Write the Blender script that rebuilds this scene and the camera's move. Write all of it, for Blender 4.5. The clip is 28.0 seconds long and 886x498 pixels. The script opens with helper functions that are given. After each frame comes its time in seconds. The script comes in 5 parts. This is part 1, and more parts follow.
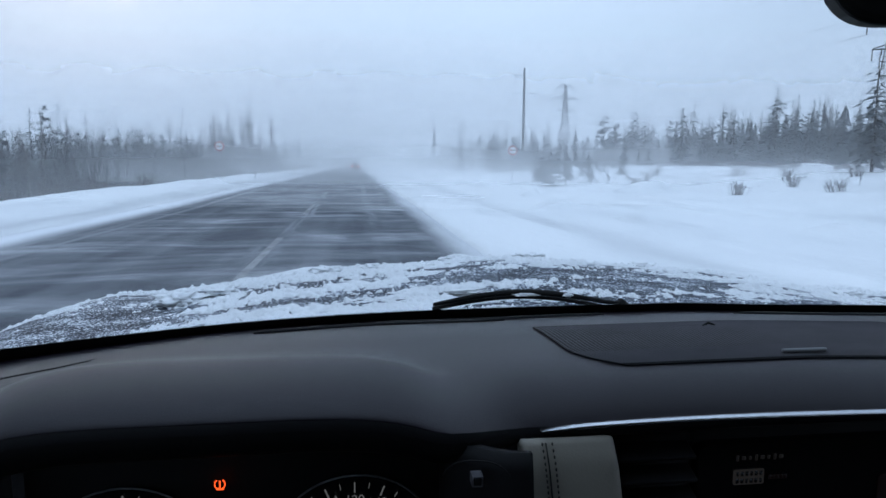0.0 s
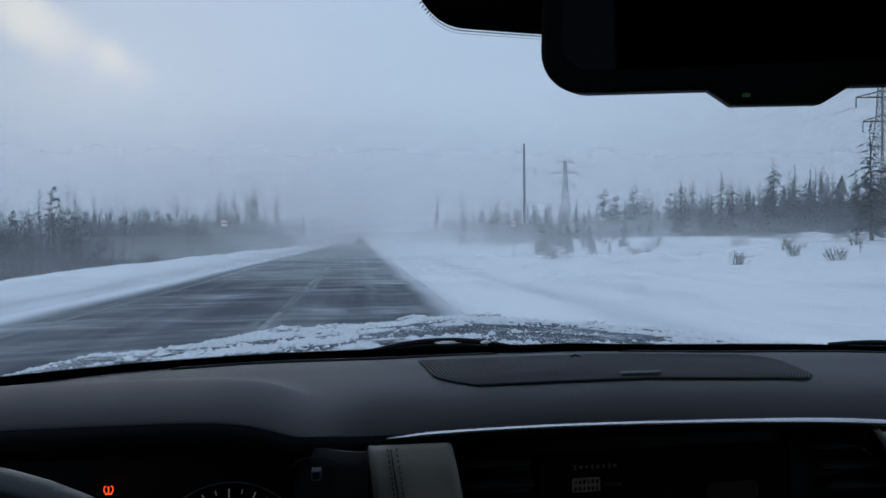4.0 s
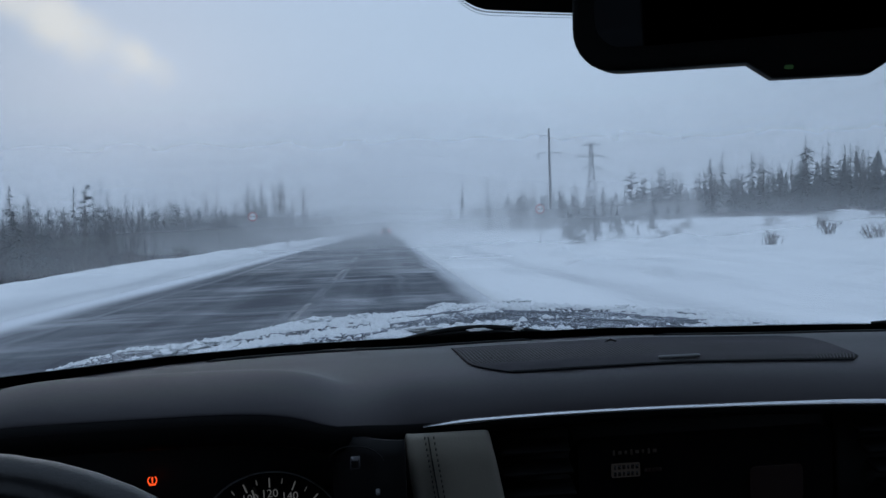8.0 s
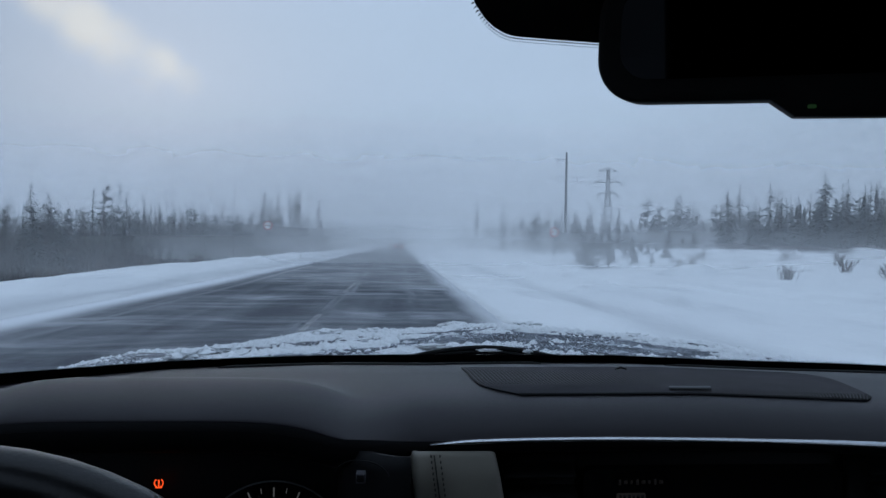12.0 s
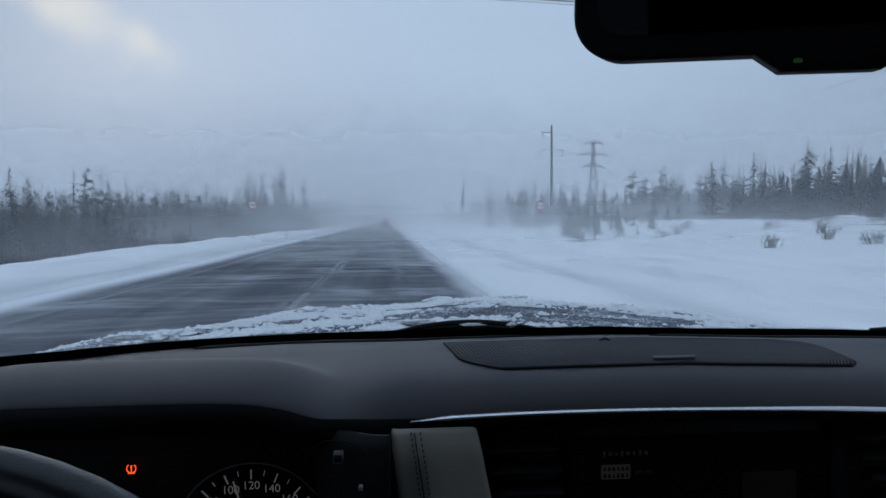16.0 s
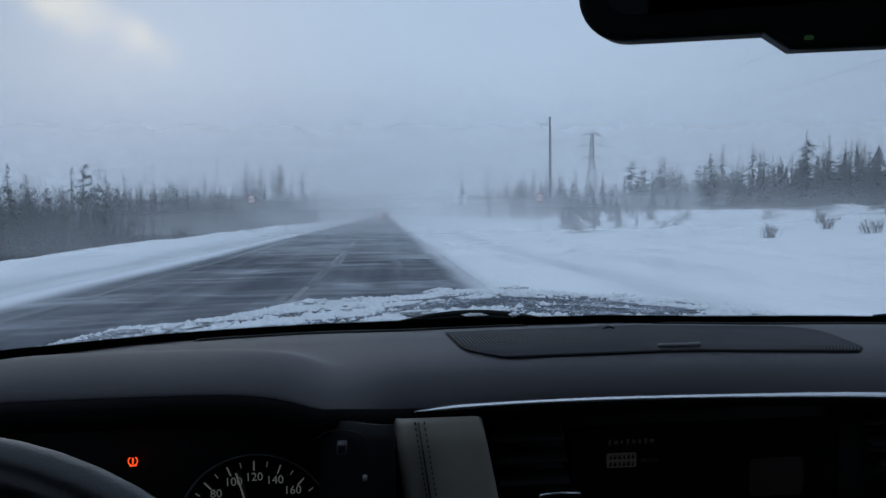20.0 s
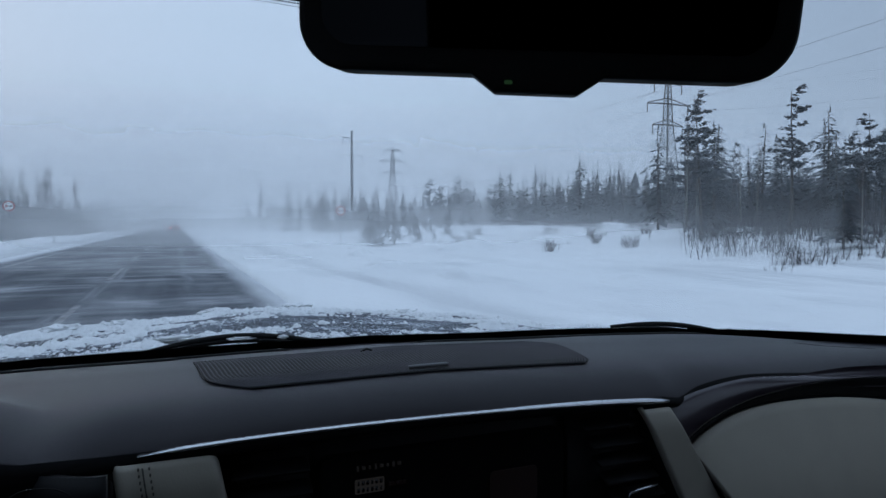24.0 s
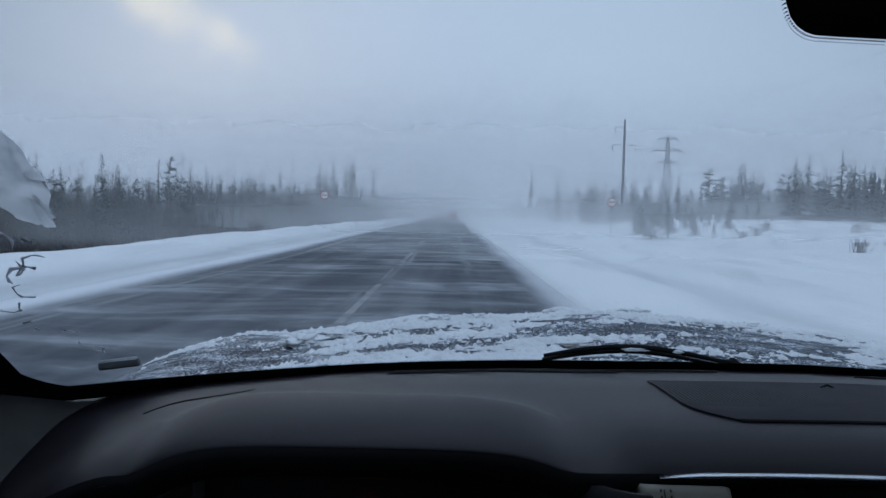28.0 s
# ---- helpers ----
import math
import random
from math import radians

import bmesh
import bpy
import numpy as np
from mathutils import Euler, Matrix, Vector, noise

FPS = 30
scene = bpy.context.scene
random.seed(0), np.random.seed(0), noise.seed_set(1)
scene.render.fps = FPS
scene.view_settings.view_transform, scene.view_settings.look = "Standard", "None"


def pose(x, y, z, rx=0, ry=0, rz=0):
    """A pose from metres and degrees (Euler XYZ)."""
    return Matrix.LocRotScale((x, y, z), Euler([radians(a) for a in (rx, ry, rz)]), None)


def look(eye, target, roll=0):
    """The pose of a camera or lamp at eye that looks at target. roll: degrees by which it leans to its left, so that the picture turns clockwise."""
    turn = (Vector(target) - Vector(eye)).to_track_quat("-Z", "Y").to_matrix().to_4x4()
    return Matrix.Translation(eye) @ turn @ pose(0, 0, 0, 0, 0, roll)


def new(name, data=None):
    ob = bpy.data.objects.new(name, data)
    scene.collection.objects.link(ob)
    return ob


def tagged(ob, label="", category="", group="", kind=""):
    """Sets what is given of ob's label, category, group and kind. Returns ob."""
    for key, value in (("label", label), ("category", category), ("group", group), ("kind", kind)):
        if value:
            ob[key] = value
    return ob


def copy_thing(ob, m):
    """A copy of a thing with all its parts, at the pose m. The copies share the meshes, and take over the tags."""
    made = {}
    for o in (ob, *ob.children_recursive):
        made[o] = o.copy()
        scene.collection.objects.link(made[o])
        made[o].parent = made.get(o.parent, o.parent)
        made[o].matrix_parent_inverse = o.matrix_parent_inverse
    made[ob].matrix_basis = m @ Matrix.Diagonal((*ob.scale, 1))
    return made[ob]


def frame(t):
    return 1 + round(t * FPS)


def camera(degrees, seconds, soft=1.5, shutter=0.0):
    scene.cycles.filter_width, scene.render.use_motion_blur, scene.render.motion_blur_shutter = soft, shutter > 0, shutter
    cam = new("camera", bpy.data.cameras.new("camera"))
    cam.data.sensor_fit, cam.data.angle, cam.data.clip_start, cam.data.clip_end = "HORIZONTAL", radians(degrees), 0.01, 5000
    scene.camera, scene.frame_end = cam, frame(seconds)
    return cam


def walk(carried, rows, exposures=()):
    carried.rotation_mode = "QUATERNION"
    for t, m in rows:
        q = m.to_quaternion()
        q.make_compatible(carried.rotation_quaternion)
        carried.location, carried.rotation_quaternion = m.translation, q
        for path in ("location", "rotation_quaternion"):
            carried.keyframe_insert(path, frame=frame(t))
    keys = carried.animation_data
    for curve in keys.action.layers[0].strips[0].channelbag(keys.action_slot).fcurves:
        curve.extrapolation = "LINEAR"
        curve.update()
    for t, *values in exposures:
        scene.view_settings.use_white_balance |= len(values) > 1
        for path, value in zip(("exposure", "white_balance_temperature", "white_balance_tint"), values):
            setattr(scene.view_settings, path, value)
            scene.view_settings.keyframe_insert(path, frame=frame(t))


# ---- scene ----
cam = camera(68.3, 28.0)
PATH = [
    (0, (-0.343, 0.096, 1.62), (-0.082, 2.06, 1.362), 0.3),
    (0.5, (-0.343, 0.087, 1.625), (-0.083, 2.065, 1.508), 2.5),
    (1, (-0.327, 0.07, 1.623), (-0.097, 2.056, 1.562), 3.0),
    (1.5, (-0.329, 0.095, 1.635), (-0.073, 2.076, 1.529), 3.1),
    (2, (-0.335, 0.091, 1.634), (-0.104, 2.076, 1.559), 2.3),
    (2.5, (-0.326, 0.071, 1.617), (-0.062, 2.053, 1.577), 2.4),
    (3, (-0.24, 0.031, 1.592), (0.012, 2.014, 1.55), 0.8),
    (3.5, (-0.243, 0.0, 1.596), (0.026, 1.982, 1.569), -0.1),
    (5.5, (-0.247, 0.003, 1.601), (-0.068, 1.994, 1.53), -1.8),
    (6, (-0.242, 0.003, 1.602), (-0.06, 1.993, 1.528), -1.8),
    (6.5, (-0.244, 0.006, 1.601), (-0.069, 1.997, 1.521), -1.8),
    (7, (-0.239, 0.007, 1.601), (-0.073, 1.999, 1.533), -2.0),
    (7.5, (-0.238, 0.006, 1.603), (-0.072, 1.998, 1.536), -2.0),
    (8, (-0.249, 0.005, 1.598), (-0.079, 1.997, 1.529), -2.0),
    (8.5, (-0.244, 0.005, 1.601), (-0.072, 1.996, 1.533), -1.6),
    (9, (-0.244, 0.002, 1.603), (-0.068, 1.993, 1.54), -1.1),
    (9.5, (-0.249, 0.004, 1.6), (-0.068, 1.995, 1.537), -0.8),
    (10, (-0.244, 0.003, 1.601), (-0.059, 1.994, 1.539), -0.9),
    (10.5, (-0.246, 0.005, 1.601), (-0.058, 1.995, 1.544), -0.6),
    (11, (-0.244, 0.006, 1.602), (-0.06, 1.997, 1.534), -0.5),
    (11.5, (-0.258, 0.002, 1.596), (-0.085, 1.994, 1.545), -0.3),
    (12, (-0.252, 0.001, 1.599), (-0.12, 1.997, 1.585), 0.9),
    (12.5, (-0.252, 0.006, 1.598), (-0.119, 2.002, 1.577), 1.0),
    (14.5, (-0.252, 0.006, 1.597), (-0.129, 2.002, 1.553), 0.1),
    (15, (-0.249, 0.023, 1.591), (-0.127, 2.019, 1.539), 0.0),
    (15.5, (-0.231, 0.021, 1.598), (-0.079, 2.014, 1.527), -0.0),
    (16, (-0.243, 0.017, 1.596), (-0.071, 2.008, 1.508), -0.3),
    (16.5, (-0.255, 0.017, 1.592), (-0.099, 2.008, 1.494), -0.4),
    (17, (-0.255, 0.018, 1.591), (-0.104, 2.01, 1.491), -0.2),
    (17.5, (-0.241, 0.013, 1.598), (-0.078, 2.003, 1.49), -0.0),
    (18, (-0.24, 0.018, 1.595), (-0.073, 2.007, 1.482), -0.3),
    (18.5, (-0.241, 0.016, 1.596), (-0.063, 2.005, 1.484), -0.4),
    (19, (-0.244, 0.022, 1.593), (-0.074, 2.011, 1.484), -0.9),
    (19.5, (-0.247, 0.02, 1.592), (-0.072, 2.01, 1.486), -0.8),
    (20, (-0.245, 0.023, 1.592), (-0.071, 2.013, 1.482), -0.8),
    (20.5, (-0.241, 0.024, 1.592), (-0.065, 2.014, 1.493), -0.8),
    (21, (-0.216, 0.029, 1.598), (0.377, 1.937, 1.501), 1.1),
    (21.5, (-0.21, 0.023, 1.597), (0.501, 1.891, 1.535), 0.7),
    (23.5, (-0.212, 0.027, 1.596), (0.538, 1.88, 1.523), 0.2),
    (24, (-0.202, 0.024, 1.6), (0.555, 1.873, 1.526), -0.0),
    (24.5, (-0.204, 0.023, 1.599), (0.562, 1.869, 1.526), -0.1),
    (25, (-0.213, 0.024, 1.594), (0.558, 1.868, 1.525), 0.0),
    (25.5, (-0.21, 0.021, 1.6), (0.557, 1.866, 1.517), -0.2),
    (26, (-0.217, 0.016, 1.6), (0.532, 1.869, 1.524), -0.3),
    (26.5, (-0.218, 0.009, 1.604), (0.396, 1.91, 1.518), -1.0),
    (27, (-0.249, 0.057, 1.616), (0.094, 2.022, 1.473), -1.0),
    (27.5, (-0.33, 0.084, 1.632), (-0.053, 2.059, 1.48), -0.4),
    (28, (-0.373, 0.043, 1.629), (-0.401, 2.04, 1.519), 1.1),
]
walk(cam, [(t, look(eye, target, roll)) for t, eye, target, roll in PATH],
     exposures=[(0.0, 0.55), (0.4, 0.32), (1.0, 0.0), (21.0, 0.0), (23.5, 0.15), (26.4, 0.15), (27.2, 0.0), (28.0, 0.0)])

# ---------------------------------------------------------------- light
SUN_AZ, SUN_EL = radians(-22), radians(15)


def make_world():
    w = bpy.data.worlds.new("world")
    scene.world = w
    w.use_nodes = True
    nt = w.node_tree
    nt.nodes.clear()
    out = nt.nodes.new("ShaderNodeOutputWorld")
    bg = nt.nodes.new("ShaderNodeBackground")
    sky = nt.nodes.new("ShaderNodeTexSky")
    sky.sky_type = "NISHITA"
    sky.sun_disc = False
    sky.sun_elevation, sky.sun_rotation = SUN_EL, SUN_AZ
    sky.air_density, sky.dust_density = 2.0, 4.0
    dim = nt.nodes.new("ShaderNodeMix")
    dim.data_type, dim.blend_type = "RGBA", "MULTIPLY"
    dim.inputs[0].default_value = 1.0
    dim.inputs[7].default_value = (0.05, 0.05, 0.05, 1)
    nt.links.new(sky.outputs[0], dim.inputs[6])
    # overcast deck: blue-grey cloud with slow variation and one thin, bright break
    tc = nt.nodes.new("ShaderNodeTexCoord")
    mp = nt.nodes.new("ShaderNodeMapping")
    mp.inputs["Scale"].default_value = (1.0, 1.0, 2.2)
    nt.links.new(tc.outputs["Generated"], mp.inputs[0])
    n1 = nt.nodes.new("ShaderNodeTexNoise")
    n1.inputs["Scale"].default_value, n1.inputs["Detail"].default_value = 1.2, 2.0
    nt.links.new(mp.outputs[0], n1.inputs[0])
    ramp = nt.nodes.new("ShaderNodeValToRGB")
    ramp.color_ramp.elements[0].position, ramp.color_ramp.elements[0].color = 0.3, CLOUD_DARK
    ramp.color_ramp.elements[1].position, ramp.color_ramp.elements[1].color = 0.7, CLOUD_LIGHT
    nt.links.new(n1.outputs[0], ramp.inputs[0])
    n2 = nt.nodes.new("ShaderNodeTexNoise")
    n2.inputs["Scale"].default_value, n2.inputs["Detail"].default_value = 6.0, 6.0
    nt.links.new(mp.outputs[0], n2.inputs[0])
    # the break in the cloud: a soft streak about one direction
    fac = None
    for az, el, width, gain in BREAKS:
        d = Vector((math.sin(az) * math.cos(el), math.cos(az) * math.cos(el), math.sin(el)))
        dot = nt.nodes.new("ShaderNodeVectorMath")
        dot.operation = "DOT_PRODUCT"
        dot.inputs[1].default_value = d
        nt.links.new(tc.outputs["Generated"], dot.inputs[0])
        mr = nt.nodes.new("ShaderNodeMapRange")
        mr.interpolation_type = "SMOOTHSTEP"
        mr.inputs["From Min"].default_value = math.cos(width)
        mr.inputs["From Max"].default_value = math.cos(width * 0.15)
        mr.inputs["To Max"].default_value = gain
        nt.links.new(dot.outputs["Value"], mr.inputs["Value"])
        if fac is None:
            fac = mr.outputs[0]
        else:
            ad = nt.nodes.new("ShaderNodeMath")
            ad.operation = "MAXIMUM"
            nt.links.new(fac, ad.inputs[0])
            nt.links.new(mr.outputs[0], ad.inputs[1])
            fac = ad.outputs[0]
    mu = nt.nodes.new("ShaderNodeMapRange")
    mu.inputs["From Min"].default_value, mu.inputs["From Max"].default_value = 0.40, 0.60
    nt.links.new(n2.outputs[0], mu.inputs[0])
    mm = nt.nodes.new("ShaderNodeMath")
    mm.operation = "MULTIPLY"
    nt.links.new(fac, mm.inputs[0])
    nt.links.new(mu.outputs[0], mm.inputs[1])
    brk = nt.nodes.new("ShaderNodeMix")
    brk.data_type = "RGBA"
    nt.links.new(mm.outputs[0], brk.inputs[0])
    nt.links.new(ramp.outputs[0], brk.inputs[6])
    brk.inputs[7].default_value = (0.60, 0.65, 0.71, 1)
    mix = nt.nodes.new("ShaderNodeMix")
    mix.data_type = "RGBA"
    mix.inputs[0].default_value = 0.97
    nt.links.new(dim.outputs[2], mix.inputs[6])
    nt.links.new(brk.outputs[2], mix.inputs[7])
    # an overcast sky is brightest overhead
    sep = nt.nodes.new("ShaderNodeSeparateXYZ")
    nt.links.new(tc.outputs["Generated"], sep.inputs[0])
    up = nt.nodes.new("ShaderNodeMapRange")
    up.inputs["From Min"].default_value, up.inputs["From Max"].default_value = 0.30, 0.95
    up.inputs["To Min"].default_value, up.inputs["To Max"].default_value = 1.0, OVERHEAD
    nt.links.new(sep.outputs[2], up.inputs[0])
    # the deck is thicker to both sides of the road
    side = nt.nodes.new("ShaderNodeMapRange")
    side.interpolation_type = "SMOOTHSTEP"
    side.inputs["From Min"].default_value, side.inputs["From Max"].default_value = 0.15, 1.0
    side.inputs["To Min"].default_value, side.inputs["To Max"].default_value = 1.0, RIGHT_DECK
    nt.links.new(sep.outputs[0], side.inputs[0])
    left = nt.nodes.new("ShaderNodeMapRange")
    left.interpolation_type = "SMOOTHSTEP"
    left.inputs["From Min"].default_value, left.inputs["From Max"].default_value = -0.95, -0.30
    left.inputs["To Min"].default_value, left.inputs["To Max"].default_value = LEFT_DECK, 1.0
    nt.links.new(sep.outputs[0], left.inputs[0])
    both = nt.nodes.new("ShaderNodeMath")
    both.operation = "MULTIPLY"
    nt.links.new(left.outputs[0], both.inputs[0])
    nt.links.new(side.outputs[0], both.inputs[1])
    dul = nt.nodes.new("ShaderNodeMath")
    dul.operation = "MULTIPLY"
    nt.links.new(up.outputs[0], dul.inputs[0])
    nt.links.new(both.outputs[0], dul.inputs[1])
    ov = nt.nodes.new("ShaderNodeVectorMath")
    ov.operation = "SCALE"
    nt.links.new(mix.outputs[2], ov.inputs[0])
    nt.links.new(dul.outputs[0], ov.inputs["Scale"])
    nt.links.new(ov.outputs[0], bg.inputs[0])
    bg.inputs[1].default_value = SKY_STRENGTH
    nt.links.new(bg.outputs[0], out.inputs[0])


CLOUD_DARK = (0.352, 0.464, 0.642, 1)
CLOUD_LIGHT = (0.405, 0.522, 0.696, 1)
BREAKS = [(radians(az), radians(el), radians(w), g) for az, el, w, g in (
    (-29.0, 20.0, 4.0, 0.55), (-27.3, 17.6, 2.8, 0.85), (-25.2, 16.0, 2.7, 1.0), (-22.8, 14.8, 2.8, 1.0), (-20.2, 13.6, 2.5, 0.9), (-18.2, 12.6, 2.0, 0.5))]
SKY_STRENGTH = 1.16
OVERHEAD = 1.28
RIGHT_DECK, LEFT_DECK = 0.68, 0.52
# haze sheets: distance, thickness, extra near the ground, height, half width
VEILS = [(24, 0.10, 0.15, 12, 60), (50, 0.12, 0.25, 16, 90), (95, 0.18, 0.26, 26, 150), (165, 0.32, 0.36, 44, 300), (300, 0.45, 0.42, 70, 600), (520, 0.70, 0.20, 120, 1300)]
make_world()
sun_data = bpy.data.lights.new("sun", "SUN")
sun_data.energy, sun_data.angle, sun_data.color = 0.12, radians(40), (0.96, 0.98, 1.0)
sun = new("sun", sun_data)
sun.matrix_world = look((0, 0, 50), (50 * math.sin(SUN_AZ) * -1, -50 * math.cos(SUN_AZ), 50 - 50 * math.tan(SUN_EL)))


# ---------------------------------------------------------------- materials
def material(name):
    m = bpy.data.materials.new(name)
    m.use_nodes = True
    nt = m.node_tree
    return m, nt, nt.nodes["Principled BSDF"]


def noise_node(nt, scale, detail=4.0, coords="Object", stretch=(1, 1, 1), rough=0.55):
    tc = nt.nodes.new("ShaderNodeTexCoord")
    mp = nt.nodes.new("ShaderNodeMapping")
    mp.inputs["Scale"].default_value = stretch
    nt.links.new(tc.outputs[coords], mp.inputs[0])
    n = nt.nodes.new("ShaderNodeTexNoise")
    n.inputs["Scale"].default_value, n.inputs["Detail"].default_value = scale, detail
    n.inputs["Roughness"].default_value = rough
    nt.links.new(mp.outputs[0], n.inputs[0])
    return n.outputs[0]


def ramp_node(nt, src, stops):
    r = nt.nodes.new("ShaderNodeValToRGB")
    e = r.color_ramp.elements
    while len(e) < len(stops):
        e.new(0.5)
    for el, (p, c) in zip(e, stops):
        el.position, el.color = p, (*c, 1)
    nt.links.new(src, r.inputs[0])
    return r.outputs[0]


def bump_node(nt, src, strength, dist):
    b = nt.nodes.new("ShaderNodeBump")
    b.inputs["Strength"].default_value, b.inputs["Distance"].default_value = strength, dist
    nt.links.new(src, b.inputs["Height"])
    return b.outputs[0]


def plain(name, a, b=None, scale=8.0, rough=0.6, metal=0.0, bump=0.0, bscale=60.0, bdist=0.002, spec=0.5, coords="Object", stretch=(1, 1, 1)):
    """A surface that varies between two colours, with a fine relief."""
    m, nt, p = material(name)
    b = b or tuple(c * 0.8 for c in a)
    n = noise_node(nt, scale, 5.0, coords, stretch)
    nt.links.new(ramp_node(nt, n, [(0.32, a), (0.68, b)]), p.inputs["Base Color"])
    p.inputs["Roughness"].default_value, p.inputs["Metallic"].default_value = rough, metal
    p.inputs["Specular IOR Level"].default_value = spec
    if bump:
        nt.links.new(bump_node(nt, noise_node(nt, bscale, 3.0, coords), bump, bdist), p.inputs["Normal"])
    return m


def glow(name, col, strength):
    m, nt, p = material(name)
    p.inputs["Base Color"].default_value = (0.005, 0.005, 0.005, 1)
    p.inputs["Emission Color"].default_value = (*col, 1)
    p.inputs["Emission Strength"].default_value = strength
    return m


DASH = plain("dash_vinyl", (0.0130, 0.0099, 0.0142), (0.0098, 0.0076, 0.0110), 6, 0.48, bump=0.25, bscale=900, bdist=0.0006, spec=0.36)
DARK = plain("black_plastic", (0.0055, 0.0055, 0.0065), (0.004, 0.004, 0.005), 10, 0.6, bump=0.2, bscale=600, bdist=0.0005, spec=0.2)
RUBBER = plain("black_rubber", (0.005, 0.005, 0.005), (0.007, 0.007, 0.007), 40, 0.75, spec=0.2)
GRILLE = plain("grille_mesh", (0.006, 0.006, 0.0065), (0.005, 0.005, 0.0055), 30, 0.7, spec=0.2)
RIB = plain("grille_thread", (0.075, 0.072, 0.080), (0.060, 0.058, 0.064), 30, 0.7, spec=0.25)
BEIGE = plain("beige_leather", (0.40, 0.37, 0.31), (0.34, 0.315, 0.265), 9, 0.6, bump=0.3, bscale=700, bdist=0.0006)
STITCH = plain("stitching_thread", (0.07, 0.065, 0.055), rough=0.8)
CHROME = plain("satin_chrome", (0.58, 0.59, 0.61), (0.52, 0.53, 0.56), 12, 0.26, 1.0)
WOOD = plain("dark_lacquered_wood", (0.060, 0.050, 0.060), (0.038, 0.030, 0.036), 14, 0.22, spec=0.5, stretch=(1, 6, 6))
LEATHER = plain("black_leather", (0.010, 0.010, 0.011), (0.007, 0.007, 0.008), 20, 0.30, bump=0.3, bscale=500, bdist=0.0006, spec=0.34)
HEADLINER = plain("headliner_cloth", (0.15, 0.14, 0.125), (0.13, 0.122, 0.11), 30, 0.9)
TRIM = plain("grey_pillar_cloth", (0.105, 0.103, 0.100), (0.088, 0.086, 0.084), 40, 0.9, bump=0.2, bscale=500, bdist=0.0006, spec=0.2)
SCREEN = plain("black_glass", (0.006, 0.006, 0.007), (0.008, 0.008, 0.009), 5, 0.12)
ORANGE = glow("amber_warning_light", (1.0, 0.085, 0.015), 1.3)
DIALWHITE = glow("dial_backlight", (0.75, 0.78, 0.8), 0.075)
DISPLAY = glow("display_grey", (0.35, 0.33, 0.33), 0.022)
DISPLAY_RED = glow("display_red", (0.30, 0.10, 0.09), 0.0025)
DISPLAY_DIM = glow("display_dim", (0.35, 0.32, 0.32), 0.010)
GREENLED = glow("green_led", (0.05, 0.16, 0.05), 0.12)
TAIL = glow("tail_light_red", (1.0, 0.05, 0.03), 2.2)


def paint_with_snow():
    m, nt, p = material("dark_paint_dusted_with_snow")
    n = noise_node(nt, 9, 8.0, stretch=(1, 1.8, 1), rough=0.8)
    fine = noise_node(nt, 290, 3.0, stretch=(1, 0.55, 1), rough=0.7)
    a = nt.nodes.new("ShaderNodeMath")
    a.operation = "MULTIPLY_ADD"
    a.inputs[1].default_value, a.inputs[2].default_value = 1.35, -0.63
    nt.links.new(fine, a.inputs[0])
    s = nt.nodes.new("ShaderNodeMath")
    nt.links.new(n, s.inputs[0])
    nt.links.new(a.outputs[0], s.inputs[1])
    nt.links.new(ramp_node(nt, s.outputs[0], [(0.46, (0.004, 0.007, 0.015)), (0.58, (0.08, 0.10, 0.135)), (0.70, (0.66, 0.69, 0.74))]), p.inputs["Base Color"])
    p.inputs["Roughness"].default_value = 0.5
    p.inputs["Specular IOR Level"].default_value = 0.06
    return m


PAINT = paint_with_snow()


def snow_material(name, lo=0.74, hi=0.86, scale=0.35, bump=0.5, bscale=3.0, bdist=0.06, stretch=(1, 1, 1)):
    m, nt, p = material(name)
    n = noise_node(nt, scale, 7.0, stretch=stretch)
    nt.links.new(ramp_node(nt, n, [(0.3, (lo * 0.96, lo * 0.98, lo)), (0.7, (hi * 0.97, hi * 0.985, hi))]), p.inputs["Base Color"])
    p.inputs["Roughness"].default_value = 0.85
    p.inputs["Specular IOR Level"].default_value = 0.2
    nt.links.new(bump_node(nt, noise_node(nt, bscale, 5.0, stretch=stretch), bump, bdist), p.inputs["Normal"])
    return m


SNOW = snow_material("wind_packed_snow", stretch=(1.0, 0.5, 1))
SNOWLUMP = snow_material("loose_snow", 0.80, 0.90, 6.0, 0.6, 60, 0.006)


